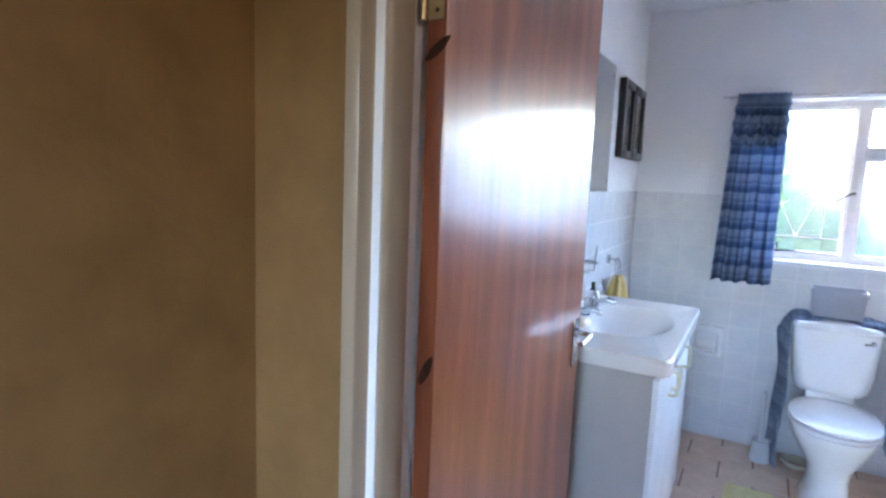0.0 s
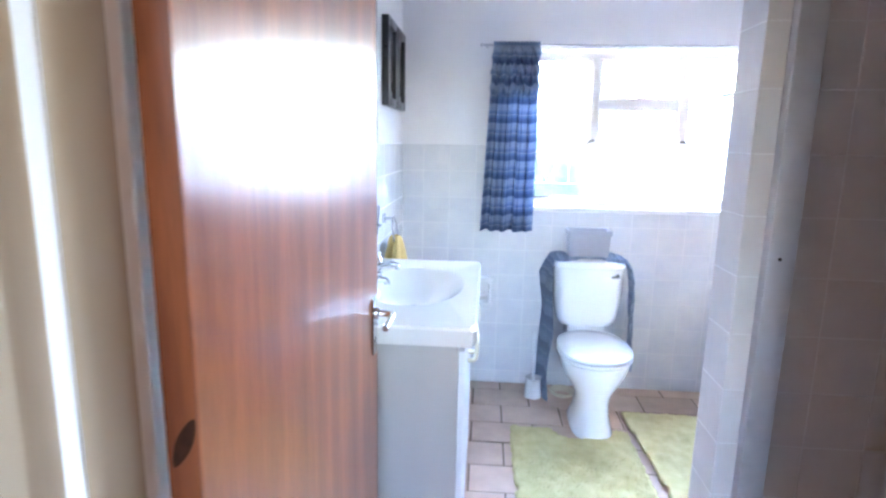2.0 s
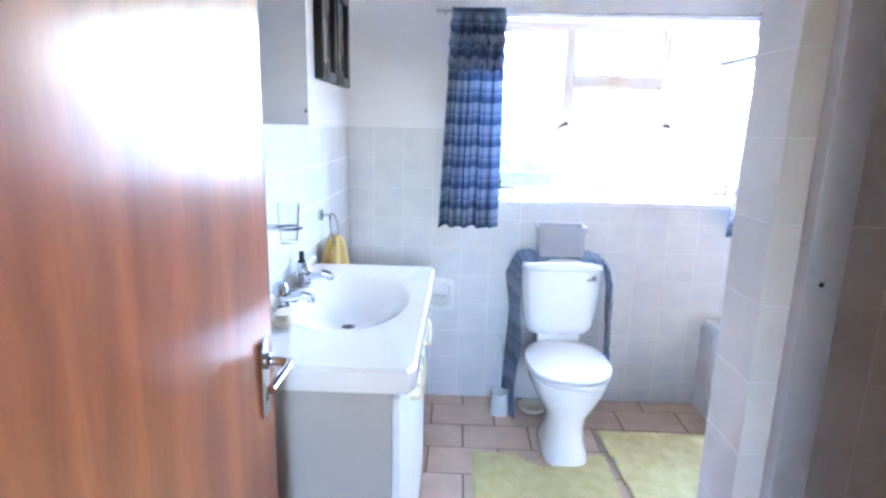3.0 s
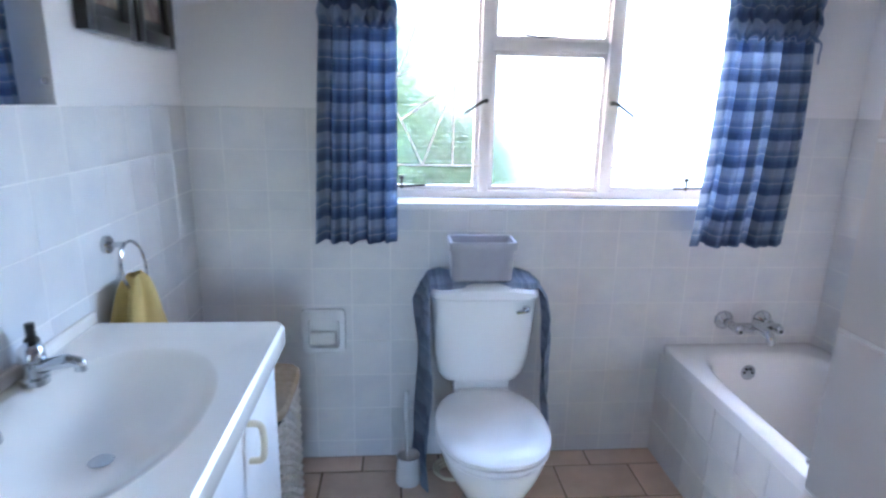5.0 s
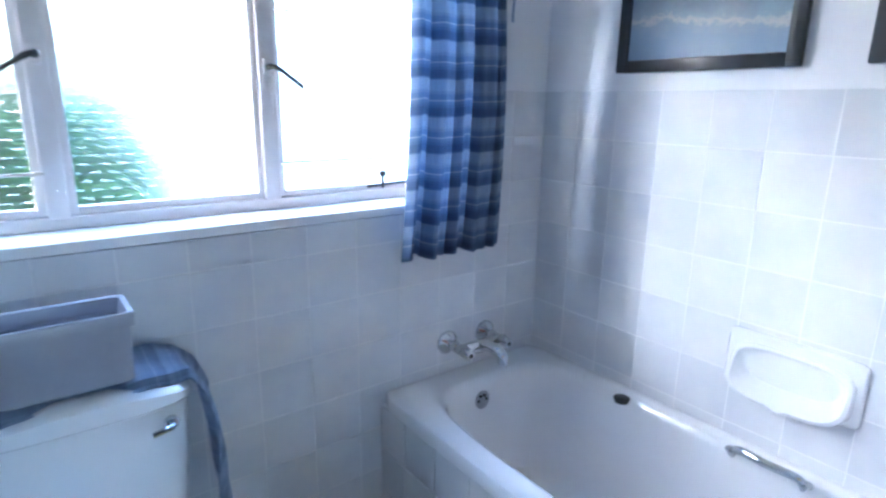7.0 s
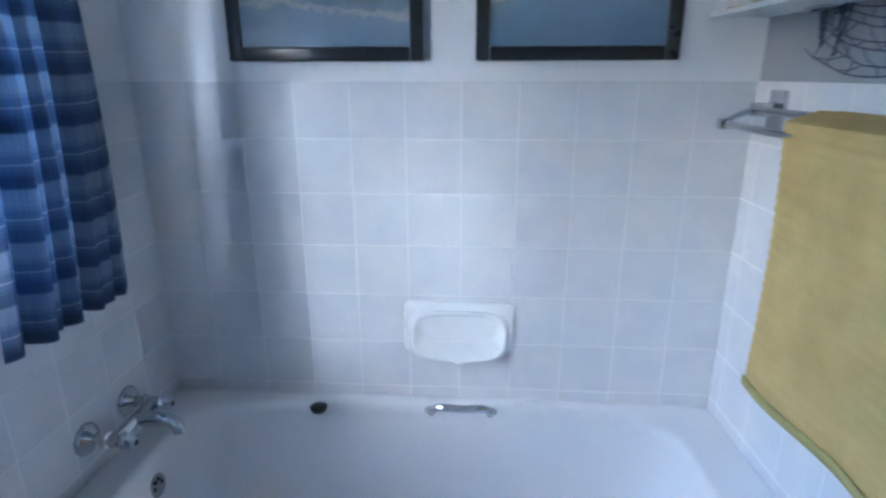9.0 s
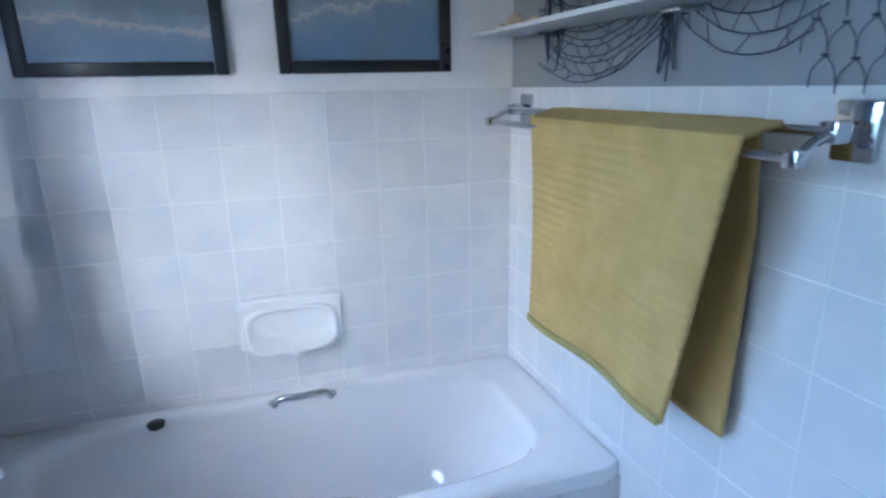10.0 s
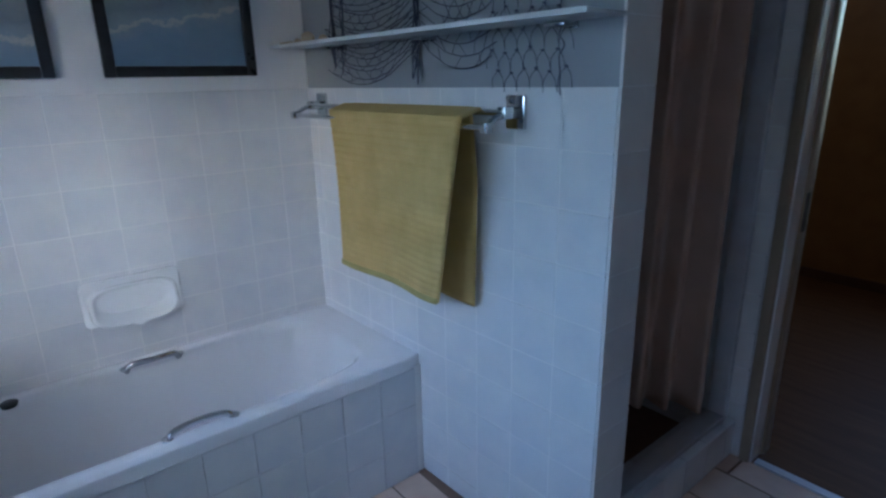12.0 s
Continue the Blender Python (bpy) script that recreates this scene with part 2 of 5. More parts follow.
def plaid(name, fade=0.0):
    """Woven cotton in blue bands with thin pale lines; bands run level."""
    m = bpy.data.materials.new(name)
    m.use_nodes = True
    n, l = m.node_tree.nodes, m.node_tree.links
    b = n["Principled BSDF"]
    out = n["Material Output"]
    uv = n.new("ShaderNodeUVMap")
    sep = n.new("ShaderNodeSeparateXYZ")
    l.new(uv.outputs[0], sep.inputs[0])
    fr = n.new("ShaderNodeMath")
    fr.operation = "FRACT"
    sc = n.new("ShaderNodeMath")
    sc.operation = "MULTIPLY"
    sc.inputs[1].default_value = 1 / 0.103
    l.new(sep.outputs[1], sc.inputs[0])
    l.new(sc.outputs[0], fr.inputs[0])
    ramp = n.new("ShaderNodeValToRGB")
    ramp.color_ramp.interpolation = "CONSTANT"
    stops = [(0.0, (0.35, 0.42, 0.535)), (0.30, (0.28, 0.35, 0.48)), (0.38, (0.205, 0.28, 0.42)), (0.53, (0.46, 0.51, 0.60)), (0.565, (0.21, 0.285, 0.425)),
             (0.66, (0.165, 0.23, 0.36)), (0.74, (0.128, 0.18, 0.29)), (0.80, (0.118, 0.168, 0.275)), (0.97, (0.22, 0.285, 0.415))]
    el = ramp.color_ramp.elements
    while len(el) < len(stops):
        el.new(0.5)
    for e, (p, c) in zip(el, stops):
        e.position, e.color = p, (*[k + (g - k) * fade for k, g in zip(c, (0.42, 0.47, 0.58))], 1)
    l.new(fr.outputs[0], ramp.inputs[0])
    wv = n.new("ShaderNodeTexNoise")
    wv.inputs["Scale"].default_value, wv.inputs["Detail"].default_value = 1.0, 3
    mp = n.new("ShaderNodeMapping")
    mp.inputs["Scale"].default_value = (260, 12, 1)
    l.new(uv.outputs[0], mp.inputs[0])
    l.new(mp.outputs[0], wv.inputs[0])
    mix = n.new("ShaderNodeMixRGB")
    mix.blend_type = "OVERLAY"
    mix.inputs[0].default_value = 0.35
    l.new(ramp.outputs[0], mix.inputs[1])
    l.new(wv.outputs[0], mix.inputs[2])
    l.new(mix.outputs[0], b.inputs["Base Color"])
    b.inputs["Roughness"].default_value = 0.9
    tr = n.new("ShaderNodeBsdfTranslucent")
    l.new(mix.outputs[0], tr.inputs[0])
    ms = n.new("ShaderNodeMixShader")
    ms.inputs[0].default_value = 0.58
    l.new(b.outputs[0], ms.inputs[1])
    l.new(tr.outputs[0], ms.inputs[2])
    l.new(ms.outputs[0], out.inputs[0])
    return m


PLAID = plaid("blue plaid cotton")
PLAID_PALE = plaid("faded blue striped cotton", 0.5)


def seascape(name, tint):
    """Sea and sand picture: blue water, a pale foam line, sand at the top."""
    m = bpy.data.materials.new(name)
    m.use_nodes = True
    n, l = m.node_tree.nodes, m.node_tree.links
    b = n["Principled BSDF"]
    uv = n.new("ShaderNodeUVMap")
    no = n.new("ShaderNodeTexNoise")
    no.inputs["Scale"].default_value, no.inputs["Detail"].default_value = 4.5, 10
    no.inputs["Roughness"].default_value = 0.68
    l.new(uv.outputs[0], no.inputs[0])
    sep = n.new("ShaderNodeSeparateXYZ")
    l.new(uv.outputs[0], sep.inputs[0])
    ma = n.new("ShaderNodeMath")
    ma.operation = "MULTIPLY_ADD"
    ma.inputs[1].default_value = 0.35
    l.new(no.outputs[0], ma.inputs[0])
    l.new(sep.outputs[1], ma.inputs[2])
    tilt = n.new("ShaderNodeMath")
    tilt.operation = "MULTIPLY_ADD"
    tilt.inputs[1].default_value = tint
    l.new(sep.outputs[0], tilt.inputs[0])
    l.new(ma.outputs[0], tilt.inputs[2])
    ramp = n.new("ShaderNodeValToRGB")
    el = ramp.color_ramp.elements
    stops = [(0.1, (0.16, 0.235, 0.34)), (0.36, (0.21, 0.29, 0.39)), (0.44, (0.26, 0.32, 0.39)), (0.475, (0.50, 0.48, 0.44)), (0.50, (0.29, 0.34, 0.39)), (0.62, (0.22, 0.26, 0.30)), (0.8, (0.33, 0.335, 0.34)), (0.95, (0.27, 0.27, 0.27))]
    while len(el) < len(stops):
        el.new(0.5)
    for e, (p, c) in zip(el, stops):
        e.position, e.color = p, (*c, 1)
    l.new(tilt.outputs[0], ramp.inputs[0])
    l.new(ramp.outputs[0], b.inputs["Base Color"])
    b.inputs["Roughness"].default_value = 0.35
    b.inputs["Coat Weight"].default_value = 0.15
    b.inputs["Coat Roughness"].default_value = 0.05
    return m


SEA_A, SEA_B = seascape("beach picture", 0.10), seascape("shore picture", -0.22)
PHOTO = material("brown sepia photo", (0.42, 0.34, 0.30), 0.25, (0.10, 0.07, 0.06), 9, 60, 0.0, coat=0.5)

# ---- mesh helpers ----


def solid(name, bm, mat, parent=None, label="", smooth=False):
    me = bpy.data.meshes.new(name)
    bmesh.ops.recalc_face_normals(bm, faces=bm.faces)
    bm.to_mesh(me)
    bm.free()
    me.materials.append(mat)
    if smooth:
        me.shade_smooth()
        me.set_sharp_from_angle(angle=radians(40))
    ob = new(name, me)
    if parent is not None:
        ob.parent = parent
        ob.matrix_parent_inverse = Matrix.Translation(-parent.location)
    if label:
        ob["label"] = label
    return ob


def part(name, bm, mat, parent, label="", smooth=True):
    return solid(name, bm, mat, parent, label, smooth)


def thing(name, at, label, category, group="", kind=""):
    e = new(name)
    e.location = at
    e.empty_display_size = 0.05
    return tagged(e, label, category, group, kind)


def structure(name, bm, mat, label="", category="", smooth=False):
    return tagged(solid(name, bm, mat, None, label, smooth), label, category, kind="structure")


def box(x0, x1, y0, y1, z0, z1, bevel=0.0, bm=None, segs=2):
    """A box; with bevel its edges are rounded."""
    b = bmesh.new()
    bmesh.ops.create_cube(b, size=1.0)
    for v in b.verts:
        v.co = Vector(((x0 + x1) / 2 + v.co.x * (x1 - x0), (y0 + y1) / 2 + v.co.y * (y1 - y0), (z0 + z1) / 2 + v.co.z * (z1 - z0)))
    if bevel:
        bmesh.ops.bevel(b, geom=b.edges[:], offset=bevel, segments=segs, profile=0.6, affect="EDGES")
    if bm is None:
        return b
    me = bpy.data.meshes.new("tmp")
    b.to_mesh(me)
    b.free()
    bm.from_mesh(me)
    bpy.data.meshes.remove(me)
    return bm


def ring(cx, cy, rx, ry, z, power=4.0, n=48, tilt=0.0):
    """A closed level outline between an ellipse (power 2) and a box (high power)."""
    pts = []
    for i in range(n):
        a = 2 * math.pi * (i + 0.5) / n
        c, s = math.cos(a), math.sin(a)
        k = (abs(c) ** power + abs(s) ** power) ** (-1 / power)
        y = cy + ry * s * k
        pts.append(Vector((cx + rx * c * k, y, z + tilt * (y - cy))))
    return pts


def loft(rings, cap0=True, cap1=True, bm=None):
    """Skin a stack of outlines with equal counts."""
    bm = bm or bmesh.new()
    rows = [[bm.verts.new(p) for p in r] for r in rings]
    n = len(rows[0])
    for a, b in zip(rows, rows[1:]):
        for i in range(n):
            bm.faces.new((a[i], a[(i + 1) % n], b[(i + 1) % n], b[i]))
    if cap0:
        bm.faces.new(rows[0][::-1])
    if cap1:
        bm.faces.new(rows[-1])
    return bm


def tube(points, r, n=10, closed=False, bm=None, ends=True):
    """A round bar along points."""
    bm = bm or bmesh.new()
    pts = [Vector(p) for p in points]
    rows = []
    up = Vector((0.3, 0.2, 0.93)).normalized()
    m = len(pts)
    for i, p in enumerate(pts):
        if closed:
            d = pts[(i + 1) % m] - pts[i - 1]
        else:
            d = pts[min(i + 1, m - 1)] - pts[max(i - 1, 0)]
        d.normalize()
        a = d.cross(up)
        if a.length < 0.05:
            a = d.cross(Vector((1, 0, 0)))
        a.normalize()
        b = d.cross(a)
        rr = r[i] if isinstance(r, (list, tuple)) else r
        rows.append([bm.verts.new(p + a * math.cos(2 * math.pi * k / n) * rr + b * math.sin(2 * math.pi * k / n) * rr) for k in range(n)])
    pairs = list(zip(rows, rows[1:])) + ([(rows[-1], rows[0])] if closed else [])
    for a, b in pairs:
        for k in range(n):
            bm.faces.new((a[k], a[(k + 1) % n], b[(k + 1) % n], b[k]))
    if ends and not closed:
        bm.faces.new(rows[0][::-1])
        bm.faces.new(rows[-1])
    return bm


def disc(c, axis, r, depth, n=24, bevel=0.0, bm=None):
    """A round plate centred on c along axis."""
    c, axis = Vector(c), Vector(axis).normalized()
    e = bevel or depth * 0.2
    return tube([c, c + axis * (depth - e), c + axis * depth], [r, r, r - e], n, bm=bm)


def smooth_path(pts, n=6):
    """Catmull-Rom through points."""
    pts = [Vector(p) for p in pts]
    out = []
    for i in range(len(pts) - 1):
        p0, p1, p2, p3 = pts[max(i - 1, 0)], pts[i], pts[i + 1], pts[min(i + 2, len(pts) - 1)]
        for k in range(n):
            t = k / n
            out.append(0.5 * ((2 * p1) + (p2 - p0) * t + (2 * p0 - 5 * p1 + 4 * p2 - p3) * t * t + (3 * p1 - p0 - 3 * p2 + p3) * t ** 3))
    out.append(pts[-1])
    return out


def sheet(fn, nu, nv, uv_scale=(1.0, 1.0), bm=None):
    """A grid surface fn(u, v) -> point, with UV in metres."""
    bm = bm or bmesh.new()
    lay = bm.loops.layers.uv.verify()
    vs = [[bm.verts.new(fn(i / nu, j / nv)) for j in range(nv + 1)] for i in range(nu + 1)]
    for i in range(nu):
        for j in range(nv):
            f = bm.faces.new((vs[i][j], vs[i + 1][j], vs[i + 1][j + 1], vs[i][j + 1]))
            for loop, (a, b) in zip(f.loops, ((i, j), (i + 1, j), (i + 1, j + 1), (i, j + 1))):
                loop[lay].uv = (a / nu * uv_scale[0], b / nv * uv_scale[1])
    return bm

# ---- structure ----


def walls(boxes):
    bm = bmesh.new()
    for b in boxes:
        box(*b, bm=bm)
    return bm


def askew_prism():
    """The partition: its bath side runs a little askew, its shower side is straight."""
    bm = bmesh.new()
    foot = [(STUB_X, YN), (XR, YT), (XR, YS), (STUB_X, YS)]
    loft([[Vector((x, y, z)) for x, y in foot] for z in (-0.1, ZC)], bm=bm)
    return bm


floor = structure("floor", box(XL - 0.1, XR + 0.1, YD - 0.03, YW + 0.1, -0.1, -0.004), FLOOR_GROUT, "bathroom floor of peach clay tiles with dark joints", "floor")
wall_north = structure("wall_north", walls([
    (XL - 0.2, WX0, YW, YW + 0.24, -0.1, ZC), (WX1, XR + 0.2, YW, YW + 0.24, -0.1, ZC),
    (WX0, WX1, YW, YW + 0.24, -0.1, WZ0 - 0.03), (WX0, WX1, YW, YW + 0.24, WZ1, ZC)]), PAINT, "white window wall tiled to shoulder height", "wall")
wall_east = structure("wall_east", box(XR, XR + 0.2, YS, YW, -0.1, ZC), PAINT, "white wall tiled above the bath", "wall")
wall_west = structure("wall_west", box(XL - 0.2, XL, YD, YW, -0.1, ZC), PAINT, "white wall tiled behind the vanity", "wall")
wall_partition = structure("wall_partition", askew_prism(), GREY_PAINT, "grey partition wall between bath and shower", "wall")
wall_shower_back = structure("wall_shower_back", box(SHOWER_X, SHOWER_X + 0.12, YD, YS, -0.1, ZC), PAINT, "tiled back wall of the shower", "wall")
wall_door = structure("wall_door", walls([
    (-0.35, DX0, YH, YD, -0.1, ZC), (DX1, 3.4, YH, YD, -0.1, ZC), (DX0, DX1, YH, YD, DZ, ZC)]), PAINT, "wall with the doorway to the hall", "wall")
ceiling = structure("ceiling", box(XL - 0.2, XR + 0.2, YD, YW + 0.24, ZC, ZC + 0.1), CEIL, "plain white bathroom ceiling", "ceiling")

# hall
hall_floor = structure("hall_floor", box(-0.35, 3.4, 0.9, YD - 0.03, -0.1, 0.0), WOODFLOOR, "dark brown hall floor", "floor")
hall_ceiling = structure("hall_ceiling", box(-0.35, 3.4, 0.9, YD, ZC, ZC + 0.1), CEIL, "plain hall ceiling", "ceiling")
hall_wall_north = structure("hall_wall_north", walls([(-0.35, DX0 - 0.06, YH - 0.012, YH, 0, ZC), (DX1 + 0.06, 3.4, YH - 0.012, YH, 0, ZC),
                                                       (DX0 - 0.06, DX1 + 0.06, YH - 0.012, YH, DZ + 0.06, ZC)]), HALL, "mustard hall wall beside the door frame", "wall")
hall_wall_west = structure("hall_wall_west", box(-0.37, -0.17, 0.9, YH - 0.012, -0.1, ZC), HALL, "mustard brown hall wall", "wall")
# The gap in this wall is unseen, added to let daylight in towards the doorway.
hall_wall_south = structure("hall_wall_south", walls([(-0.37, 0.36, 0.9, 1.07, -0.1, ZC), (1.06, 3.4, 0.9, 1.07, -0.1, ZC), (0.36, 1.06, 0.9, 1.07, -0.1, 1.0), (0.36, 1.06, 0.9, 1.07, 2.08, ZC)]), HALL, "mustard hall wall with a dark skirting", "wall")
hall_wall_east = structure("hall_wall_east", box(3.4, 3.5, 0.9, YH, -0.1, ZC), HALL, "plain mustard hall wall", "wall")
baseboard = structure("baseboard", box(-0.17, 3.4, 1.07, 1.086, 0, 0.07, 0.004), SKIRT, "dark wooden skirting board", "skirting")

# window: reveal sill, frame, mullions, panes
sill = structure("window_sill", box(WX0 - 0.0, WX1 + 0.0, YW - 0.012, WY, WZ0 - 0.032, WZ0 - 0.006, 0.004), PAINT, "white painted window sill", "sill")
window = thing("window_1", (1.355, WY, WZ0), "off-white steel window with patterned glass and three lights", "window", kind="structure")
M1, M2, FW, TZ = 1.096, 1.602, 0.044, 1.70
wf = bmesh.new()
for b in ((WX0, WX0 + 0.03, WZ0 - 0.006, WZ1), (WX1 - 0.03, WX1, WZ0 - 0.006, WZ1)):
    box(b[0], b[1], WY - 0.02, WY + 0.02, b[2], b[3], 0.003, wf)
box(WX0, WX1, WY - 0.022, WY + 0.02, WZ1 - 0.03, WZ1, 0.003, wf)
box(WX0, WX1, WY - 0.022, WY + 0.02, WZ0 - 0.006, WZ0 + 0.026, 0.003, wf)
frame_part = part("window_frame", wf, WIN_PAINT, window, smooth=False)
for mx in (M1, M2):
    part("mullion", box(mx - FW / 2, mx + FW / 2, WY - 0.026, WY + 0.018, WZ0 + 0.02, WZ1 - 0.028, 0.004), WIN_PAINT, window)
part("transom", box(M1 + FW / 2, M2 - FW / 2, WY - 0.024, WY + 0.018, TZ - 0.02, TZ + 0.02, 0.004), WIN_PAINT, window)


def sash(x0, x1, z0, z1, name="sash"):
    bm = bmesh.new()
    w = 0.018
    for a in ((x0, x0 + w, z0, z1), (x1 - w, x1, z0, z1), (x0 + w, x1 - w, z0, z0 + w), (x0 + w, x1 - w, z1 - w, z1)):
        box(a[0], a[1], WY - 0.012, WY + 0.012, a[2], a[3], 0.002, bm)
    s = part(name, bm, WIN_PAINT, window)
    g = part("pane", box(x0 + w - 0.002, x1 - w + 0.002, WY - 0.002, WY + 0.002, z0 + w - 0.002, z1 - w + 0.002), OBSCURE, s, smooth=False)
    g.visible_shadow = False
    return s


sash(WX0 + 0.03, M1 - FW / 2, WZ0 + 0.026, WZ1 - 0.03)
sash(M2 + FW / 2, WX1 - 0.03, WZ0 + 0.026, WZ1 - 0.03)
sash(M1 + FW / 2, M2 - FW / 2, WZ0 + 0.026, TZ - 0.02)
sash(M1 + FW / 2, M2 - FW / 2, TZ + 0.02, WZ1 - 0.03, "vent")


def window_latch(x, side):
    z = 1.49
    h = part("window_handle", tube(smooth_path([(x, WY - 0.03, z), (x, WY - 0.055, z), (x + side * 0.02, WY - 0.062, z - 0.006), (x + side * 0.085, WY - 0.06, z - 0.05)]), [0.009] * 7 + [0.007] * 6 + [0.006] * 6, 8), BRONZE, window)
    part("handle_plate", box(x - 0.012, x + 0.012, WY - 0.034, WY - 0.026, z - 0.02, z + 0.02, 0.003), WIN_PAINT, h)


window_latch(M1 - 0.002, -1)
window_latch(M2 + 0.002, 1)


def peg_stay(x0, x1, xp):
    z = WZ0 + 0.052
    s = part("casement_stay", tube([(x0, WY - 0.035, z - 0.012), (x1, WY - 0.035, z - 0.006)], 0.005, 8), BRONZE, window)
    bm = tube([(xp, WY - 0.035, z - 0.02), (xp, WY - 0.035, z + 0.02)], 0.005, 8)
    disc((xp, WY - 0.035, z + 0.018), (0, 0, 1), 0.011, 0.016, 12, bm=bm)
    part("peg", bm, BRONZE, s)


peg_stay(0.70, 0.86, 0.765)
peg_stay(1.90, 2.05, 1.955)
part("vent_stay", tube([(1.20, WY - 0.035, TZ + 0.045), (1.30, WY - 0.05, TZ + 0.03), (1.45, WY - 0.04, TZ + 0.05)], 0.005, 8), BRONZE, window)


def burglar_bars(name, flip):
    """Cream rods just inside the panes, with slanting rods that meet at one hub."""
    g = thing(name, (flip(0.85), WY - 0.02, WZ0), "cream painted burglar bars with slanting rods inside the glass", "burglar bars", "window burglar bars", "structure")
    rods = [((0.61, 1.235), (1.08, 1.235)), ((0.61, 1.887), (1.08, 1.887)), ((0.970, 1.637), (1.08, 1.637)), ((0.970, 1.235), (0.970, 1.81)),
            ((0.970, 1.556), (0.862, 1.887)), ((0.970, 1.556), (0.763, 1.412)), ((0.970, 1.556), (0.848, 1.235)), ((0.763, 1.412), (0.848, 1.235)),
            ((0.925, 1.69), (0.62, 1.49)), ((0.862, 1.887), (0.75, 1.575)), ((0.763, 1.412), (0.69, 1.53))]
    for k, (a, b) in enumerate(rods if flip(1.0) < 1.3 else rods[:3]):
        y = WY - 0.024 - 0.002 * (k % 3)
        part("rod", tube([(flip(a[0]), y, a[1]), (flip(b[0]), y, b[1])], 0.0038, 8), BARS, g)


burglar_bars("burglar_bars", lambda x: x)
burglar_bars("burglar_bars", lambda x: 2.71 - x)
bb = thing("burglar_bars", (1.355, WY, TZ), "cream slanting rods behind the top vent", "burglar bars", "window burglar bars", "structure")
for a, b in (((1.14, 1.80), (1.59, 1.80)), ((1.2, 1.94), (1.35, 1.80)), ((1.35, 1.80), (1.5, 1.94))):
    part("rod", tube([(a[0], WY - 0.024, a[1]), (b[0], WY - 0.02, b[1])], 0.0042, 8), BARS, bb)

# door frame: pressed steel, cream, with rebate
door_frame = thing("door_frame", (0.6, YD, 0), "cream painted pressed steel door frame", "door frame", kind="structure")


def jamb_profile(s, x):
    """Outline of the jamb in plan: s = 1 for the hinge jamb, -1 for the other; x is the wall's edge."""
    prof = [(-0.055, YH - 0.012), (-0.055, YH - 0.030), (-0.050, YH - 0.036), (-0.030, YH - 0.036), (-0.024, YH - 0.033), (-0.021, YH - 0.026), (-0.021, YH - 0.004), (-0.018, YH + 0.0),
            (-0.002, YH + 0.003), (0.006, YH + 0.008), (0.010, YH + 0.018), (0.012, YH + 0.05), (0.012, 3.478), (0.010, 3.486), (0.004, 3.490), (-0.004, 3.492), (-0.006, 3.498), (-0.006, YD + 0.012), (-0.010, YD + 0.018),
            (-0.035, YD + 0.018), (-0.045, YD + 0.01), (-0.045, YD)]
    return [(x + s * a, b) for a, b in prof]


for s, x in ((1, DX0), (-1, DX1)):
    pr = jamb_profile(s, x)
    bm = bmesh.new()
    lo = [bm.verts.new((a, b, 0.0)) for a, b in pr]
    hi = [bm.verts.new((a, b, DZ)) for a, b in pr]
    for i in range(len(pr) - 1):
        bm.faces.new((lo[i], lo[i + 1], hi[i + 1], hi[i]))
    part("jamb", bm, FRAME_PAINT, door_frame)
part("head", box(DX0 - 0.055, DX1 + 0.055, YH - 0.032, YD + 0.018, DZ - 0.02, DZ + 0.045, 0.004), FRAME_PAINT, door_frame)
part("strike_plate", box(DX1 - 0.0145, DX1 - 0.0118, 3.46, 3.49, 0.93, 1.07), BRONZE, door_frame)
structure("threshold", box(DX0 + 0.012, DX1 - 0.012, YD - 0.035, YD + 0.002, -0.02, 0.008, 0.003), DULL_ALU, "thin metal threshold strip in the doorway", "threshold")

# door leaf, open at a right angle against the vanity
door = thing("door_1", (0.172, 3.512, 0), "open varnished red-brown wooden door", "door", kind="structure")
LX0, LX1, LY0, LY1 = 0.134, 0.172, 3.512, 4.412
leaf = part("leaf", box(LX0, LX1, LY0 + 0.0025, LY1 - 0.006, 0.008, 2.045, 0.0015, segs=1), DOOR_WOOD, door, smooth=False)
part("hinge_edge", box(LX0 + 0.0005, LX1 - 0.0005, LY0, LY0 + 0.0025, 0.008, 2.045), DOOR_EDGE, leaf, "dark red solid-wood edge with knots", smooth=False)
part("lock_edge", box(LX0 + 0.0005, LX1 - 0.0005, LY1 - 0.006, LY1, 0.008, 2.045, 0.001, segs=1), DOOR_EDGE, leaf, smooth=False)
for kz, lean in ((1.135, 24), (1.717, 52), (0.47, 10)):
    k = part("knot", loft([ring(0, 0, 0.010, 0.034, 0, 1.5, 16), ring(0, 0, 0.009, 0.032, 0.0006, 1.5, 16)]), KNOT, leaf, "dark wood knot")
    k.matrix_basis = Matrix.Translation((LX0 + 0.021, LY0 - 0.0002, kz)) @ Matrix.Rotation(radians(90), 4, "X") @ Matrix.Rotation(radians(-lean), 4, "Z")
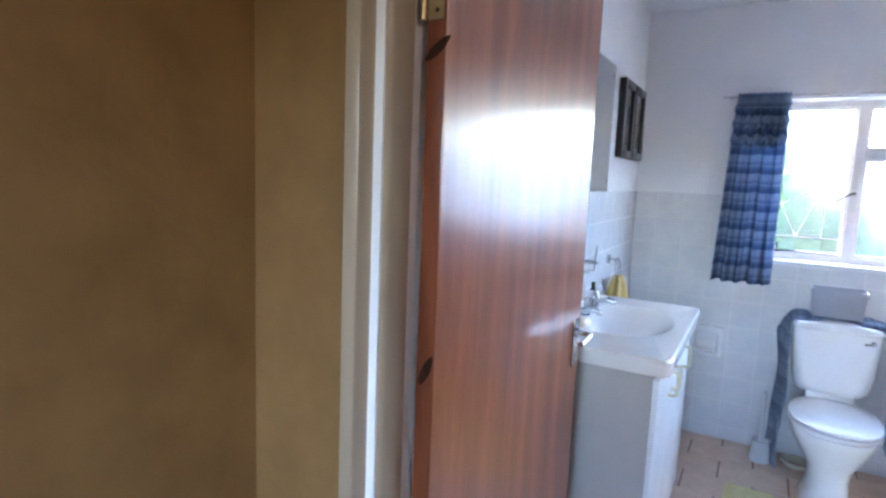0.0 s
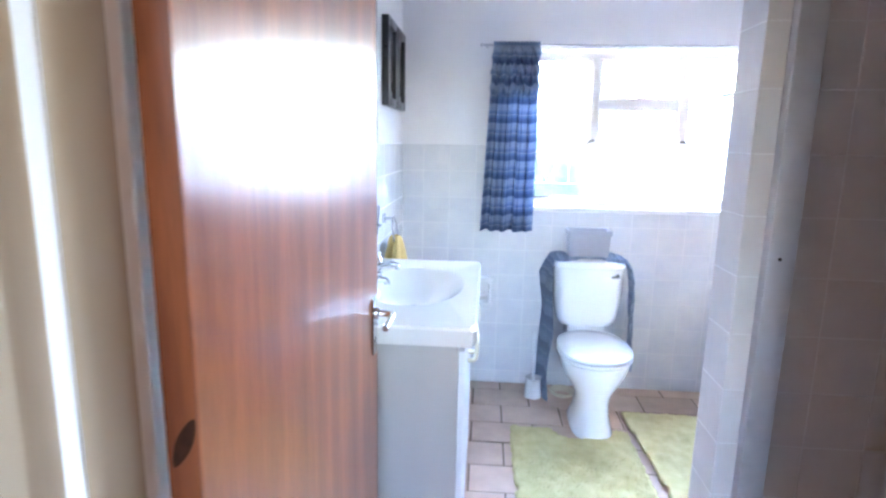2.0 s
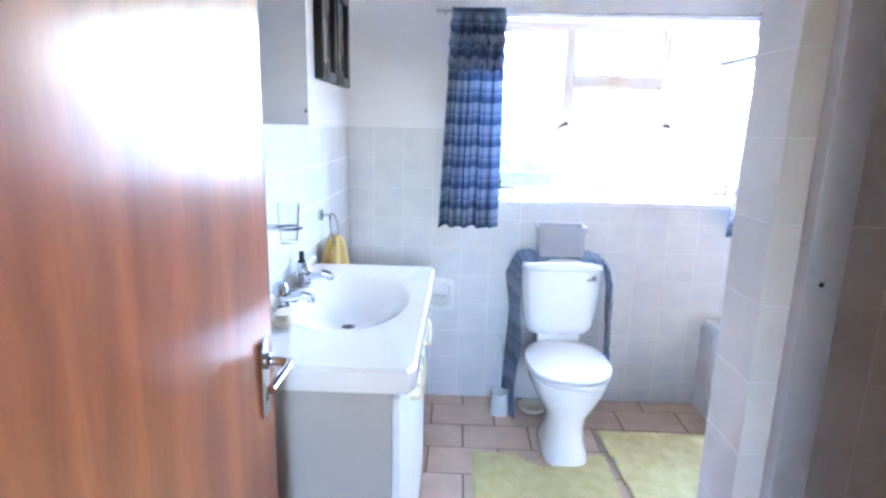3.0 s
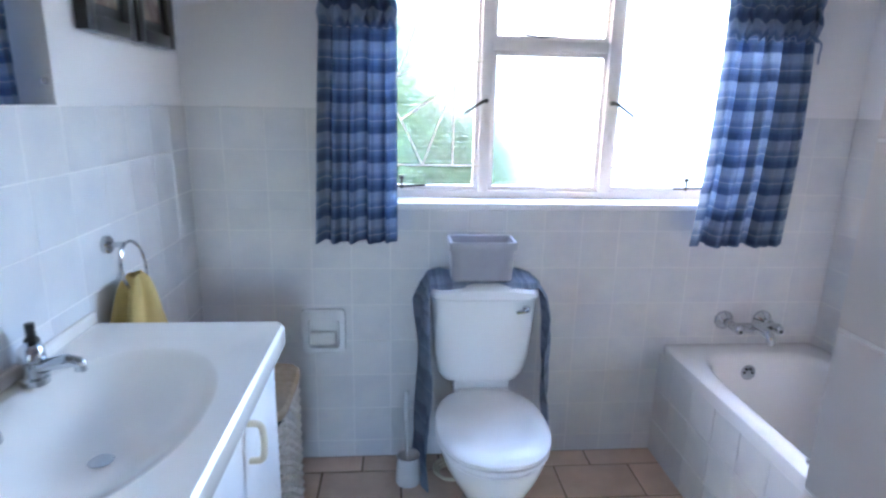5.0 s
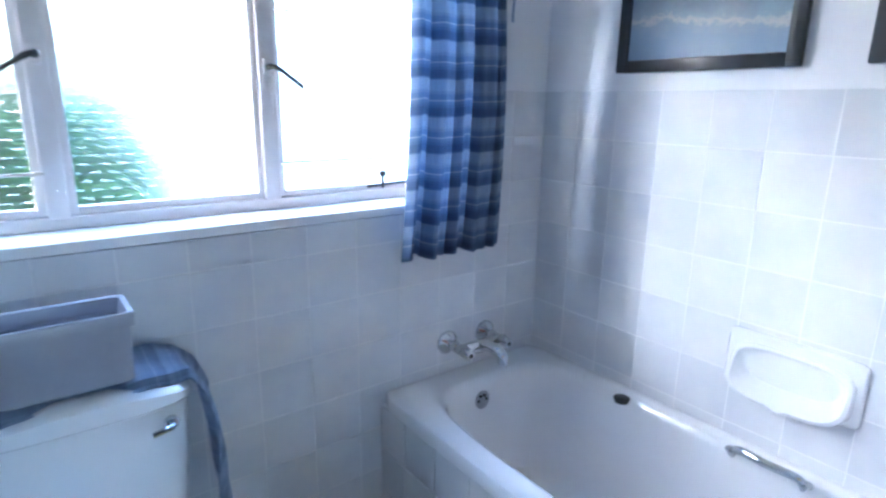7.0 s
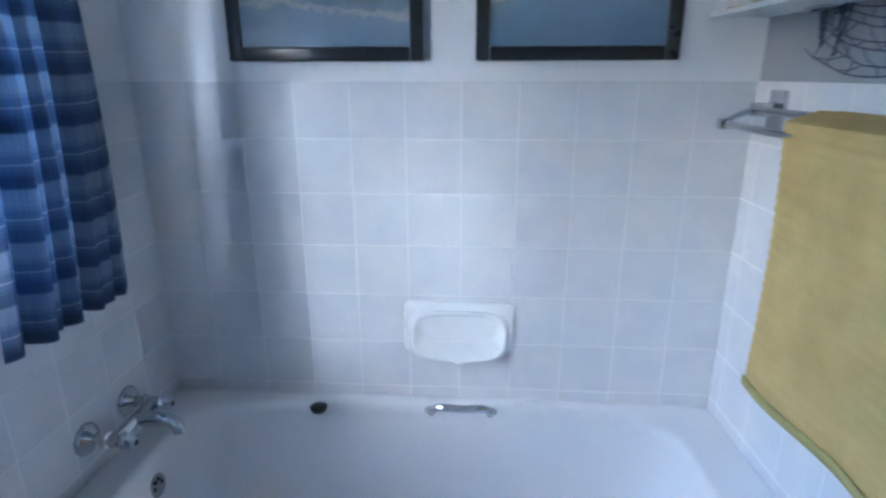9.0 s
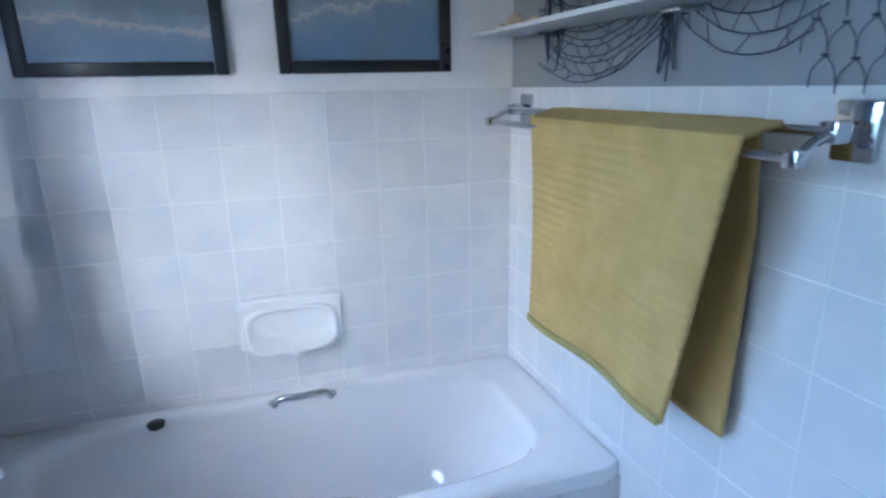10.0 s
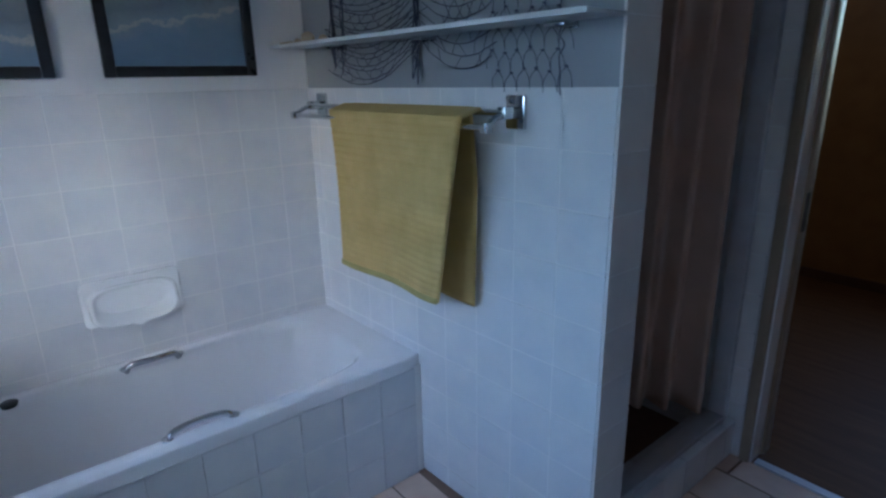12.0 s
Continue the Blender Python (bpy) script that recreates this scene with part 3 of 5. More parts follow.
for hz in (0.28, 1.815):
    h = part("hinge", box(LX0 + 0.002, LX1 - 0.005, LY0 - 0.0028, LY0 - 0.0005, hz - 0.05, hz + 0.05, 0.0008, segs=1), BRASS, door, "brass-coloured butt hinge")
    for q in range(5):
        part("knuckle", tube([(LX0 - 0.005, LY0 - 0.008, hz - 0.05 + 0.02 * q), (LX0 - 0.005, LY0 - 0.008, hz - 0.0312 + 0.02 * q)], 0.0062, 12), BRASS, h)
    for q in (-0.034, 0.0, 0.034):
        part("screw", disc((LX0 + 0.02, LY0 - 0.0028, hz + q), (0, -1, 0), 0.004, 0.001, 10), BRONZE, h)
for sx, s in ((LX1, 1), (LX0, -1)):
    hd = part("door_handle", box(sx if s > 0 else sx - 0.007, sx + 0.007 if s > 0 else sx, LY1 - 0.075, LY1 - 0.037, 0.915, 1.07, 0.003), CHROME, door, "chrome lever handle on a long plate")
    bm = tube(smooth_path([(sx + s * 0.004, LY1 - 0.056, 1.025), (sx + s * 0.042, LY1 - 0.056, 1.025), (sx + s * 0.055, LY1 - 0.072, 1.025), (sx + s * 0.055, LY1 - 0.16, 1.02)], 5), 0.0085, 10)
    disc((sx + s * 0.006, LY1 - 0.056, 1.025), (s, 0, 0), 0.016, 0.012, 20, bm=bm)
    part("lever", bm, CHROME, hd)
    # Near-black block: the keyhole's shade as colour, nothing is cut.
    part("keyhole", box(sx + s * 0.0068 - 0.0008, sx + s * 0.0068 + 0.0008, LY1 - 0.059, LY1 - 0.053, 0.945, 0.962), GAP_SHADE, hd)

door.matrix_basis = Matrix.Translation(door.location) @ Matrix.Rotation(radians(-1.5), 4, "Z")

# shower
kerb = structure("shower_kerb", box(STUB_X + 0.02, STUB_X + 0.15, YD, YS, -0.05, 0.142), GROUT, "tiled shower kerb", "kerb")
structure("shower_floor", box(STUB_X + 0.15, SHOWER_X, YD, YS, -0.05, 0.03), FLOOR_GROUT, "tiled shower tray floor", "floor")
shower_frame = thing("shower_frame", (STUB_X + 0.1, 4.0, 0.15), "dull aluminium shower door frame on the kerb", "shower frame", kind="structure")


def channel(x0, x1, y0, y1, z0, z1):
    bm = box(x0, x1, y0, y1, z0, z1, 0.002)
    return bm


part("side_profile", channel(1.168, 1.232, YS - 0.042, YS - 0.009, 0.153, 1.95), DULL_ALU, shower_frame)
part("side_lip", channel(1.232, 1.240, YS - 0.03, YS - 0.009, 0.153, 1.95), DULL_ALU, shower_frame)
part("side_profile", channel(1.168, 1.232, YD + 0.009, YD + 0.042, 0.153, 1.95), DULL_ALU, shower_frame)
part("bottom_track", channel(1.165, 1.235, YD + 0.042, YS - 0.042, 0.151, 0.172), DULL_ALU, shower_frame)
part("top_rail", channel(1.166, 1.234, YD + 0.042, YS - 0.042, 1.91, 1.95), DULL_ALU, shower_frame)
part("screw", disc((1.196, YS - 0.042, 1.20), (0, -1, 0), 0.0045, 0.002, 12), BRONZE, shower_frame, "small dark screw")

# ---- outside ----
ground = structure("ground", box(-60, 60, YW + 0.24, 120, -0.6, -0.4), GROUND, "pale paved yard outside", "ground")
yard_wall = structure("yard_wall", box(1.3, 9.0, 9.4, 9.6, -0.4, 1.9), YARD_WALL, "white painted yard wall", "wall")


def shrub(name, at, height, spread, seed, leaves, lo=0.3, size=1.0):
    rnd = random.Random(seed)
    t = thing(name, at, "leafy green shrub outside the window", "shrub", "shrubs outside")
    x, y, z = at
    bm = bmesh.new()
    tips = []
    tube(smooth_path([(x, y, z), (x + 0.04, y, z + height * 0.25), (x - 0.03, y + 0.04, z + height * 0.55)], 4), [0.05 - 0.003 * i for i in range(9)], 8, bm=bm)
    for i in range(26):
        a = rnd.uniform(0, 6.28)
        r = spread * rnd.uniform(0.35, 1.0)
        h0 = height * rnd.uniform(0.1, 0.5)
        h1 = height * rnd.uniform(lo, 1.0)
        p = [(x, y, z + h0), (x + 0.5 * r * math.cos(a), y + 0.5 * r * math.sin(a), z + (h0 + h1) / 2 + 0.1), (x + r * math.cos(a), y + r * math.sin(a), z + h1)]
        sp = smooth_path(p, 4)
        tube(sp, [0.02 - 0.0018 * k for k in range(len(sp))], 5, bm=bm)
        tips += sp[3:]
    part("trunk", bm, BARK, t)
    bm = bmesh.new()
    for i in range(leaves):
        c = rnd.choice(tips) + Vector((rnd.gauss(0, 0.13), rnd.gauss(0, 0.13), rnd.gauss(0, 0.12)))
        q = Euler((rnd.uniform(-1.2, 1.2), rnd.uniform(-1.2, 1.2), rnd.uniform(0, 6.28))).to_matrix()
        w, ln = size * rnd.uniform(0.012, 0.03), size * rnd.uniform(0.04, 0.1)
        vs = [bm.verts.new(c + q @ Vector(v)) for v in ((0, 0, 0), (w, ln * 0.4, 0.006), (0, ln, -0.01), (-w, ln * 0.4, 0.006))]
        bm.faces.new((vs[0], vs[1], vs[2]))
        bm.faces.new((vs[0], vs[2], vs[3]))
    part("crown", bm, LEAF, t, smooth=False)


shrub("shrub", (0.35, 8.3, -0.4), 3.3, 0.75, 1, 10000)
shrub("shrub", (-0.6, 9.0, -0.4), 2.9, 0.95, 2, 6500)
shrub("shrub", (0.85, 8.9, -0.4), 2.7, 0.6, 3, 6000)
shrub("shrub", (-1.7, 10.2, -0.4), 3.6, 1.2, 4, 3600)
# Tall, big-leaved one out of view, added to block most of the low sun.
shrub("shrub", (-2.9, 8.75, -0.4), 4.4, 1.35, 7, 16000, 0.35, 1.6)
shrub("shrub", (0.3, 7.6, -0.4), 2.1, 0.5, 8, 6500)
shrub("shrub", (1.42, 8.6, -0.4), 1.75, 0.38, 9, 5500)

# ---- bath ----
bath = thing("bathtub", (2.2, 5.44, 0), "white built-in bathtub with a tiled front panel", "bathtub")
BX0, BX1, BY0, BY1, BZ = 1.862, XR - 0.009, YT + 0.009, YW - 0.009, 0.505
bcx, bcy = (BX0 + BX1) / 2, (BY0 + BY1) / 2
hx, hy = (BX1 - BX0) / 2, (BY1 - BY0) / 2
icx, icy = bcx + 0.012, bcy + 0.02
tub = [ring(bcx, bcy, hx, hy, BZ - 0.045, 60, 96), ring(bcx, bcy, hx, hy, BZ - 0.008, 60, 96), ring(bcx, bcy, hx - 0.003, hy - 0.003, BZ - 0.002, 60, 96),
       ring(bcx, bcy, hx - 0.01, hy - 0.01, BZ, 50, 96),
       ring(icx, icy, 0.287, 0.725, BZ - 0.001, 5.5, 96), ring(icx, icy, 0.276, 0.712, BZ - 0.008, 5.2, 96), ring(icx, icy, 0.268, 0.70, BZ - 0.03, 5.0, 96),
       ring(icx, icy + 0.01, 0.255, 0.675, BZ - 0.15, 4.6, 96), ring(icx, icy + 0.03, 0.24, 0.635, BZ - 0.28, 4.2, 96),
       ring(icx, icy + 0.045, 0.215, 0.60, BZ - 0.365, 3.8, 96), ring(icx, icy + 0.05, 0.17, 0.54, BZ - 0.40, 3.4, 96), ring(icx, icy + 0.05, 0.06, 0.3, BZ - 0.408, 3, 96)]
bm = loft(tub, cap0=False)
for v in bm.verts:
    v.co.y -= (XR - v.co.x) * math.tan(SLANT) * (BY1 - v.co.y) / (BY1 - BY0)
part("tub", bm, ACRYLIC, bath)
panel = part("front_panel", box(BX0 + 0.01, BX0 + 0.03, YT - 0.022, YW, 0.0, BZ - 0.045), GROUT, bath, "tiled bath front", smooth=False)
ov = part("overflow", disc((2.195, 6.158, 0.424), (0, -1, 0.12), 0.032, 0.008, 24), CHROME, bath, "chrome overflow plate")
# Six near-black discs on the plate, painting the shade in its holes.
for k in range(6):
    a = k * math.pi / 3
    part("hole", disc((2.195 + 0.017 * math.cos(a), 6.1495, 0.425 + 0.017 * math.sin(a)), (0, -1, 0.12), 0.0055, 0.001, 10), GAP_SHADE, ov)
for gx, y0, y1, s in ((2.472, 5.265, 5.447, 1), (1.925, 5.25, 5.44, -1)):
    pts = [(gx, y0, BZ - 0.012), (gx - s * 0.006, y0 + 0.02, BZ + 0.012), (gx - s * 0.016, (y0 + y1) / 2, BZ + 0.016), (gx - s * 0.006, y1 - 0.02, BZ + 0.012), (gx, y1, BZ - 0.012)]
    g = part("grip_handle", tube(smooth_path(pts, 6), 0.011, 10), CHROME, bath, "chrome grip handle")
    for yy in (y0, y1):
        part("grip_foot", disc((gx, yy, BZ - 0.002), (0, 0, 1), 0.017, 0.006, 16), CHROME, g)
part("waste", disc((2.2, 5.95, BZ - 0.408), (0, 0, 1), 0.035, 0.004), CHROME, bath)
plug = thing("bath_plug", (2.448, 5.782, BZ), "black rubber bath plug lying on the rim", "bath plug")
part("stopper", tube([(2.448, 5.782, BZ), (2.448, 5.782, BZ + 0.012), (2.448, 5.782, BZ + 0.016)], [0.022, 0.026, 0.02], 20), BLACK, plug)

# wall mixer over the bath
mixer = thing("bath_mixer", (2.213, YW, 0.613), "chrome wall-mounted bath mixer with two round tap knobs", "tap")
my, MZ = YW - 0.010, 0.613
for tx in (2.128, 2.298):
    part("flange", tube([(tx, my, MZ), (tx, my - 0.006, MZ), (tx, my - 0.012, MZ), (tx, my - 0.030, MZ)], [0.042, 0.042, 0.037, 0.018], 10), CHROME, mixer, "faceted chrome wall rose")
    part("inlet", tube([(tx, my - 0.026, MZ), (tx, my - 0.046, MZ), (tx, my - 0.048, MZ), (tx, my - 0.062, MZ), (tx, my - 0.064, MZ), (tx, my - 0.088, MZ - 0.002)], [0.015, 0.015, 0.020, 0.020, 0.016, 0.017], 8), CHROME, mixer)
    knob = part("tap_knob", tube([(tx, my - 0.082, MZ), (tx, my - 0.092, MZ), (tx, my - 0.097, MZ), (tx, my - 0.122, MZ - 0.003), (tx, my - 0.130, MZ - 0.004)], [0.014, 0.015, 0.022, 0.020, 0.015], 8), CHROME, mixer)
    part("index_cap", disc((tx, my - 0.130, MZ - 0.004), (0, -1, 0), 0.0075, 0.0015, 14), BLACK, knob, "dark index cap")
part("mixer_body", tube(smooth_path([(2.118, my - 0.074, MZ - 0.002), (2.165, my - 0.077, MZ - 0.006), (2.213, my - 0.080, MZ - 0.008), (2.261, my - 0.077, MZ - 0.006), (2.308, my - 0.074, MZ - 0.002)], 5),
     [0.014 + 0.009 * math.sin(math.pi * k / 20) for k in range(21)], 16), CHROME, mixer)
part("spout", tube(smooth_path([(2.213, my - 0.078, MZ - 0.008), (2.214, my - 0.105, MZ + 0.004), (2.216, my - 0.150, MZ + 0.004), (2.218, my - 0.180, MZ - 0.006), (2.219, my - 0.188, MZ - 0.034)], 5), [0.022 - 0.0003 * k for k in range(21)], 16), CHROME, mixer)

# soap dish
soap_dish = thing("soap_dish", (XR, 5.368, 0.737), "white ceramic recessed soap dish on the tiled wall", "soap dish")
sx = XR - 0.008


def dish_ring(cy, cz, ry, rz, x, power, tray=0.0, point=0.0, n=72):
    """An outline on the wall; tray pushes its lower half out, point draws the middle of its foot down to a lip."""
    out = []
    for p in ring(cy, cz, ry, rz, 0, power, n):
        low = max(0.0, min(1.0, (cz + rz * 0.6 - p.y) / (1.6 * rz)))
        tip = max(0.0, 1 - abs(p.x - cy) / 0.024) if p.y < cz else 0.0
        out.append(Vector((x - tray * low ** 1.3, p.x, p.y - point * tip)))
    return out


DY, DZC = 5.366, 0.742
sd = [dish_ring(DY, DZC, 0.163, 0.085, sx, 16), dish_ring(DY, DZC, 0.163, 0.085, sx - 0.007, 16), dish_ring(DY, DZC, 0.158, 0.080, sx - 0.013, 13),
      dish_ring(DY, DZC - 0.014, 0.147, 0.072, sx - 0.014, 4.2, 0.004, 0.006), dish_ring(DY, DZC - 0.015, 0.145, 0.074, sx - 0.017, 3.8, 0.030, 0.012),
      dish_ring(DY, DZC - 0.015, 0.142, 0.073, sx - 0.021, 3.6, 0.040, 0.016), dish_ring(DY, DZC - 0.014, 0.134, 0.066, sx - 0.023, 3.4, 0.042, 0.012),
      dish_ring(DY, DZC - 0.013, 0.128, 0.059, sx - 0.019, 3.3, 0.036, 0.008), dish_ring(DY, DZC - 0.012, 0.122, 0.052, sx - 0.008, 3.2, 0.016), dish_ring(DY, DZC - 0.010, 0.108, 0.040, sx - 0.003, 3.0)]
part("dish", loft(sd), CERAMIC, soap_dish)

# ---- toilet ----
toilet = thing("toilet", (1.066, 5.85, 0), "white ceramic toilet with closed plastic lid", "toilet")
TX = 1.066
pan = [ring(TX, 5.80, 0.105, 0.185, 0.0, 3), ring(TX, 5.80, 0.108, 0.188, 0.015, 3), ring(TX, 5.80, 0.10, 0.175, 0.04, 3), ring(TX, 5.79, 0.088, 0.15, 0.10, 2.6), ring(TX, 5.79, 0.085, 0.148, 0.17, 2.5),
       ring(TX, 5.80, 0.098, 0.17, 0.22, 2.4), ring(TX, 5.80, 0.135, 0.205, 0.28, 2.3), ring(TX, 5.80, 0.163, 0.225, 0.335, 2.3), ring(TX, 5.80, 0.176, 0.235, 0.375, 2.3),
       ring(TX, 5.80, 0.179, 0.238, 0.392, 2.3), ring(TX, 5.80, 0.172, 0.23, 0.40, 2.3)]
part("pan", loft(pan), CERAMIC, toilet)
part("seat", loft([ring(TX, 5.80, 0.183, 0.238, 0.402, 2.35), ring(TX, 5.80, 0.188, 0.243, 0.408, 2.35), ring(TX, 5.80, 0.186, 0.241, 0.417, 2.35), ring(TX, 5.80, 0.178, 0.233, 0.420, 2.35)]), PLASTIC, toilet)
part("lid", loft([ring(TX, 5.80, 0.180, 0.236, 0.4225, 2.4), ring(TX, 5.80, 0.187, 0.243, 0.428, 2.4), ring(TX, 5.80, 0.187, 0.243, 0.436, 2.4), ring(TX, 5.80, 0.176, 0.232, 0.444, 2.4),
                  ring(TX, 5.80, 0.12, 0.17, 0.448, 2.4)]), PLASTIC, toilet)
part("pedestal_back", box(TX - 0.085, TX + 0.085, 5.93, 6.2, 0.20, 0.395, 0.02), CERAMIC, toilet)
for dx in (-0.075, 0.075):
    part("hinge", tube([(TX + dx - 0.025, 6.035, 0.425), (TX + dx + 0.025, 6.035, 0.425)], 0.011, 10), PLASTIC, toilet)
part("flush_neck", box(TX - 0.105, TX + 0.105, 6.045, 6.2, 0.385, 0.47, 0.012), CERAMIC, toilet)
cis = part("cistern", loft([ring(TX, 6.115, 0.09, 0.05, 0.452, 3.4), ring(TX, 6.115, 0.125, 0.066, 0.457, 3.6), ring(TX, 6.115, 0.149, 0.078, 0.47, 3.8), ring(TX, 6.115, 0.164, 0.086, 0.495, 4), ring(TX, 6.115, 0.173, 0.09, 0.53, 4), ring(TX, 6.115, 0.18, 0.092, 0.58, 4.2), ring(TX, 6.115, 0.189, 0.095, 0.68, 4.2), ring(TX, 6.115, 0.195, 0.096, 0.785, 4.2), ring(TX, 6.115, 0.196, 0.096, 0.794, 4.2)]), CERAMIC, toilet)
bm = loft([ring(TX, 6.112, 0.196, 0.102, 0.795, 4.2), ring(TX, 6.112, 0.201, 0.106, 0.800, 4.2), ring(TX, 6.112, 0.200, 0.105, 0.811, 4.2), ring(TX, 6.112, 0.188, 0.096, 0.820, 4), ring(TX, 6.112, 0.12, 0.06, 0.826, 3.5)])
for v in bm.verts:
    if v.co.z > 0.81:
        v.co.z += 0.024 * (1 - ((v.co.x - TX) / 0.2) ** 2)
part("cistern_lid", bm, CERAMIC, toilet)
bm = disc((TX + 0.145, 6.012, 0.765), (0, -1, 0), 0.013, 0.012, 16)
tube(smooth_path([(TX + 0.145, 6.0, 0.765), (TX + 0.14, 5.985, 0.765), (TX + 0.105, 5.98, 0.762)], 4), 0.006, 8, bm=bm)
part("flush_lever", bm, CHROME, toilet)

# cloth over the cistern
drape = thing("cistern_cloth", (TX, 6.2, 0.85), "blue striped cloth draped over the toilet cistern", "cloth")


def drape_path(t):
    """Across the cistern: up one side, over the top, down the other; t from 0 to 1."""
    pts = [(0.852, 0.02), (0.855, 0.25), (0.853, 0.5), (0.852, 0.72), (0.855, 0.80), (0.868, 0.843), (0.92, 0.854), (1.066, 0.856), (1.21, 0.854),
           (1.265, 0.843), (1.292, 0.80), (1.303, 0.72), (1.318, 0.55), (1.325, 0.38), (1.325, 0.22)]
    k = min(int(t * (len(pts) - 1)), len(pts) - 2)
    f = t * (len(pts) - 1) - k
    a, b = pts[k], pts[k + 1]
    return a[0] + (b[0] - a[0]) * f, a[1] + (b[1] - a[1]) * f


def drape_all(u, v):
    x, z = drape_path(u)
    out = max(0.0, min(1.0, (0.85 - z) / 0.12))
    side = -1 if x < TX else 1
    wob = 0.009 * math.sin(v * 7 + z * 9) + 0.005 * math.sin(v * 15 - z * 17 + side)
    top = 0.004 * math.sin(x * 60 + v * 4) + 0.003 * math.sin(v * 12 + x * 25)
    y = 6.035 + 0.2 * v - 0.03 * out * (1 - v) + 0.012 * math.sin(z * 14 + side) * out * (1 - v)
    y += 0.012 * math.sin(x * 31) * (1 - out) * (1 - v)
    return Vector((x + side * out * (wob - 0.010 + 0.042 * v), min(y, YW - 0.014), z + (1 - out) * top - (0.012 * (1 - out) if v < 0.08 else 0)))


cl = part("cloth", sheet(lambda u, v: drape_all(v, u), 22, 130, (0.24, 2.1)), PLAID_PALE, drape)
cl.modifiers.new("thick", "SOLIDIFY").thickness = 0.004

# planter on the cistern
planter = thing("planter_box", (1.052, 6.09, 0.858), "empty grey rectangular planter standing on the cistern", "planter")
part("pot_body", loft([ring(1.052, 6.09, 0.104, 0.05, 0.860, 26), ring(1.052, 6.09, 0.108, 0.054, 0.864, 26), ring(1.052, 6.09, 0.113, 0.059, 0.9765, 26),
                       ring(1.052, 6.09, 0.104, 0.05, 0.9765, 26), ring(1.052, 6.09, 0.098, 0.045, 0.88, 26)]), GREY_BOX, planter)
part("rim", loft([ring(1.052, 6.09, 0.1035, 0.0495, 0.977, 26), ring(1.052, 6.09, 0.119, 0.065, 0.977, 26), ring(1.052, 6.09, 0.120, 0.066, 1.003, 26),
                  ring(1.052, 6.09, 0.118, 0.064, 1.006, 26), ring(1.052, 6.09, 0.110, 0.056, 1.005, 26), ring(1.052, 6.09, 0.107, 0.053, 0.995, 26), ring(1.052, 6.09, 0.1035, 0.0495, 0.977, 26)], cap0=False, cap1=False), GREY_BOX, planter)

# toilet brush
brush = thing("toilet_brush", (0.792, 6.10, 0), "white toilet brush in a plastic holder", "toilet brush")
part("holder", loft([ring(0.792, 6.10, 0.05, 0.05, 0.0, 2, 32), ring(0.792, 6.10, 0.051, 0.051, 0.006, 2, 32), ring(0.792, 6.10, 0.044, 0.044, 0.11, 2, 32), ring(0.792, 6.10, 0.047, 0.047, 0.118, 2, 32), ring(0.792, 6.10, 0.04, 0.04, 0.118, 2, 32), ring(0.792, 6.10, 0.036, 0.036, 0.03, 2, 32)]), PLASTIC, brush)
part("brush_handle", tube([(0.79, 6.10, 0.07), (0.788, 6.105, 0.2), (0.785, 6.115, 0.385), (0.784, 6.116, 0.392)], [0.009, 0.009, 0.011, 0.006], 10), PLASTIC, brush)

# hose coil behind the pan
hose = thing("supply_hose", (0.97, 6.12, 0), "coiled cream supply hose on the floor behind the toilet", "hose")
part("hose_pipe", tube([(0.97 + (0.05 + 0.0006 * k) * math.cos(k * 0.4), 6.13 + (0.05 + 0.0006 * k) * math.sin(k * 0.4), 0.008 + 0.0006 * k) for k in range(48)], 0.006, 8), CREAM, hose)

# ---- vanity ----
VX0, VX1, VY0, VY1, VZ = XL + 0.009, 0.466, 4.548, 5.515, 0.925
vanity = thing("vanity_cabinet", (0.22, 5.03, 0), "white vanity cabinet with beige side and cream handles", "cabinet")
part("body", box(VX0, VX1 - 0.055, VY0 + 0.031, VY1 - 0.031, 0.06, VZ - 0.125, 0.001, segs=1), CAB_SIDE, vanity, "beige laminate carcass", smooth=False)
for y0 in (VY0 + 0.015, VY1 - 0.031):
    part("side_panel", box(VX0, VX1 - 0.0545, y0, y0 + 0.016, 0.0, VZ - 0.058, 0.001, segs=1), CAB_SIDE, vanity, "beige laminate side panel", smooth=False)
part("front_rail", box(VX1 - 0.07, VX1 - 0.055, VY0 + 0.031, VY1 - 0.031, VZ - 0.125, VZ - 0.058), CAB_SIDE, vanity, smooth=False)
part("plinth", box(VX0, VX1 - 0.09, VY0 + 0.03, VY1 - 0.03, 0.0, 0.06), CAB_SIDE, vanity, smooth=False)
dw = (VY1 - VY0 - 0.034) / 3
for k in range(3):
    y0 = VY0 + 0.016 + k * (dw + 0.001)
    d = part("cabinet_door", box(VX1 - 0.054, VX1 - 0.034, y0 + 0.0015, y0 + dw - 0.0015, 0.065, VZ - 0.075, 0.004), CAB_DOOR, vanity, "white panelled door")
    hy_ = (y0 + dw - 0.04, y0 + 0.04, y0 + 0.04)[k]
    hx_ = VX1 - 0.034
    part("handle", tube(smooth_path([(hx_ - 0.002, hy_, 0.715), (hx_ + 0.026, hy_, 0.718), (hx_ + 0.032, hy_, 0.745), (hx_ + 0.032, hy_, 0.775), (hx_ + 0.026, hy_, 0.802), (hx_ - 0.002, hy_, 0.805)], 5), 0.0075, 10), CREAM, d, "cream plastic bow handle")

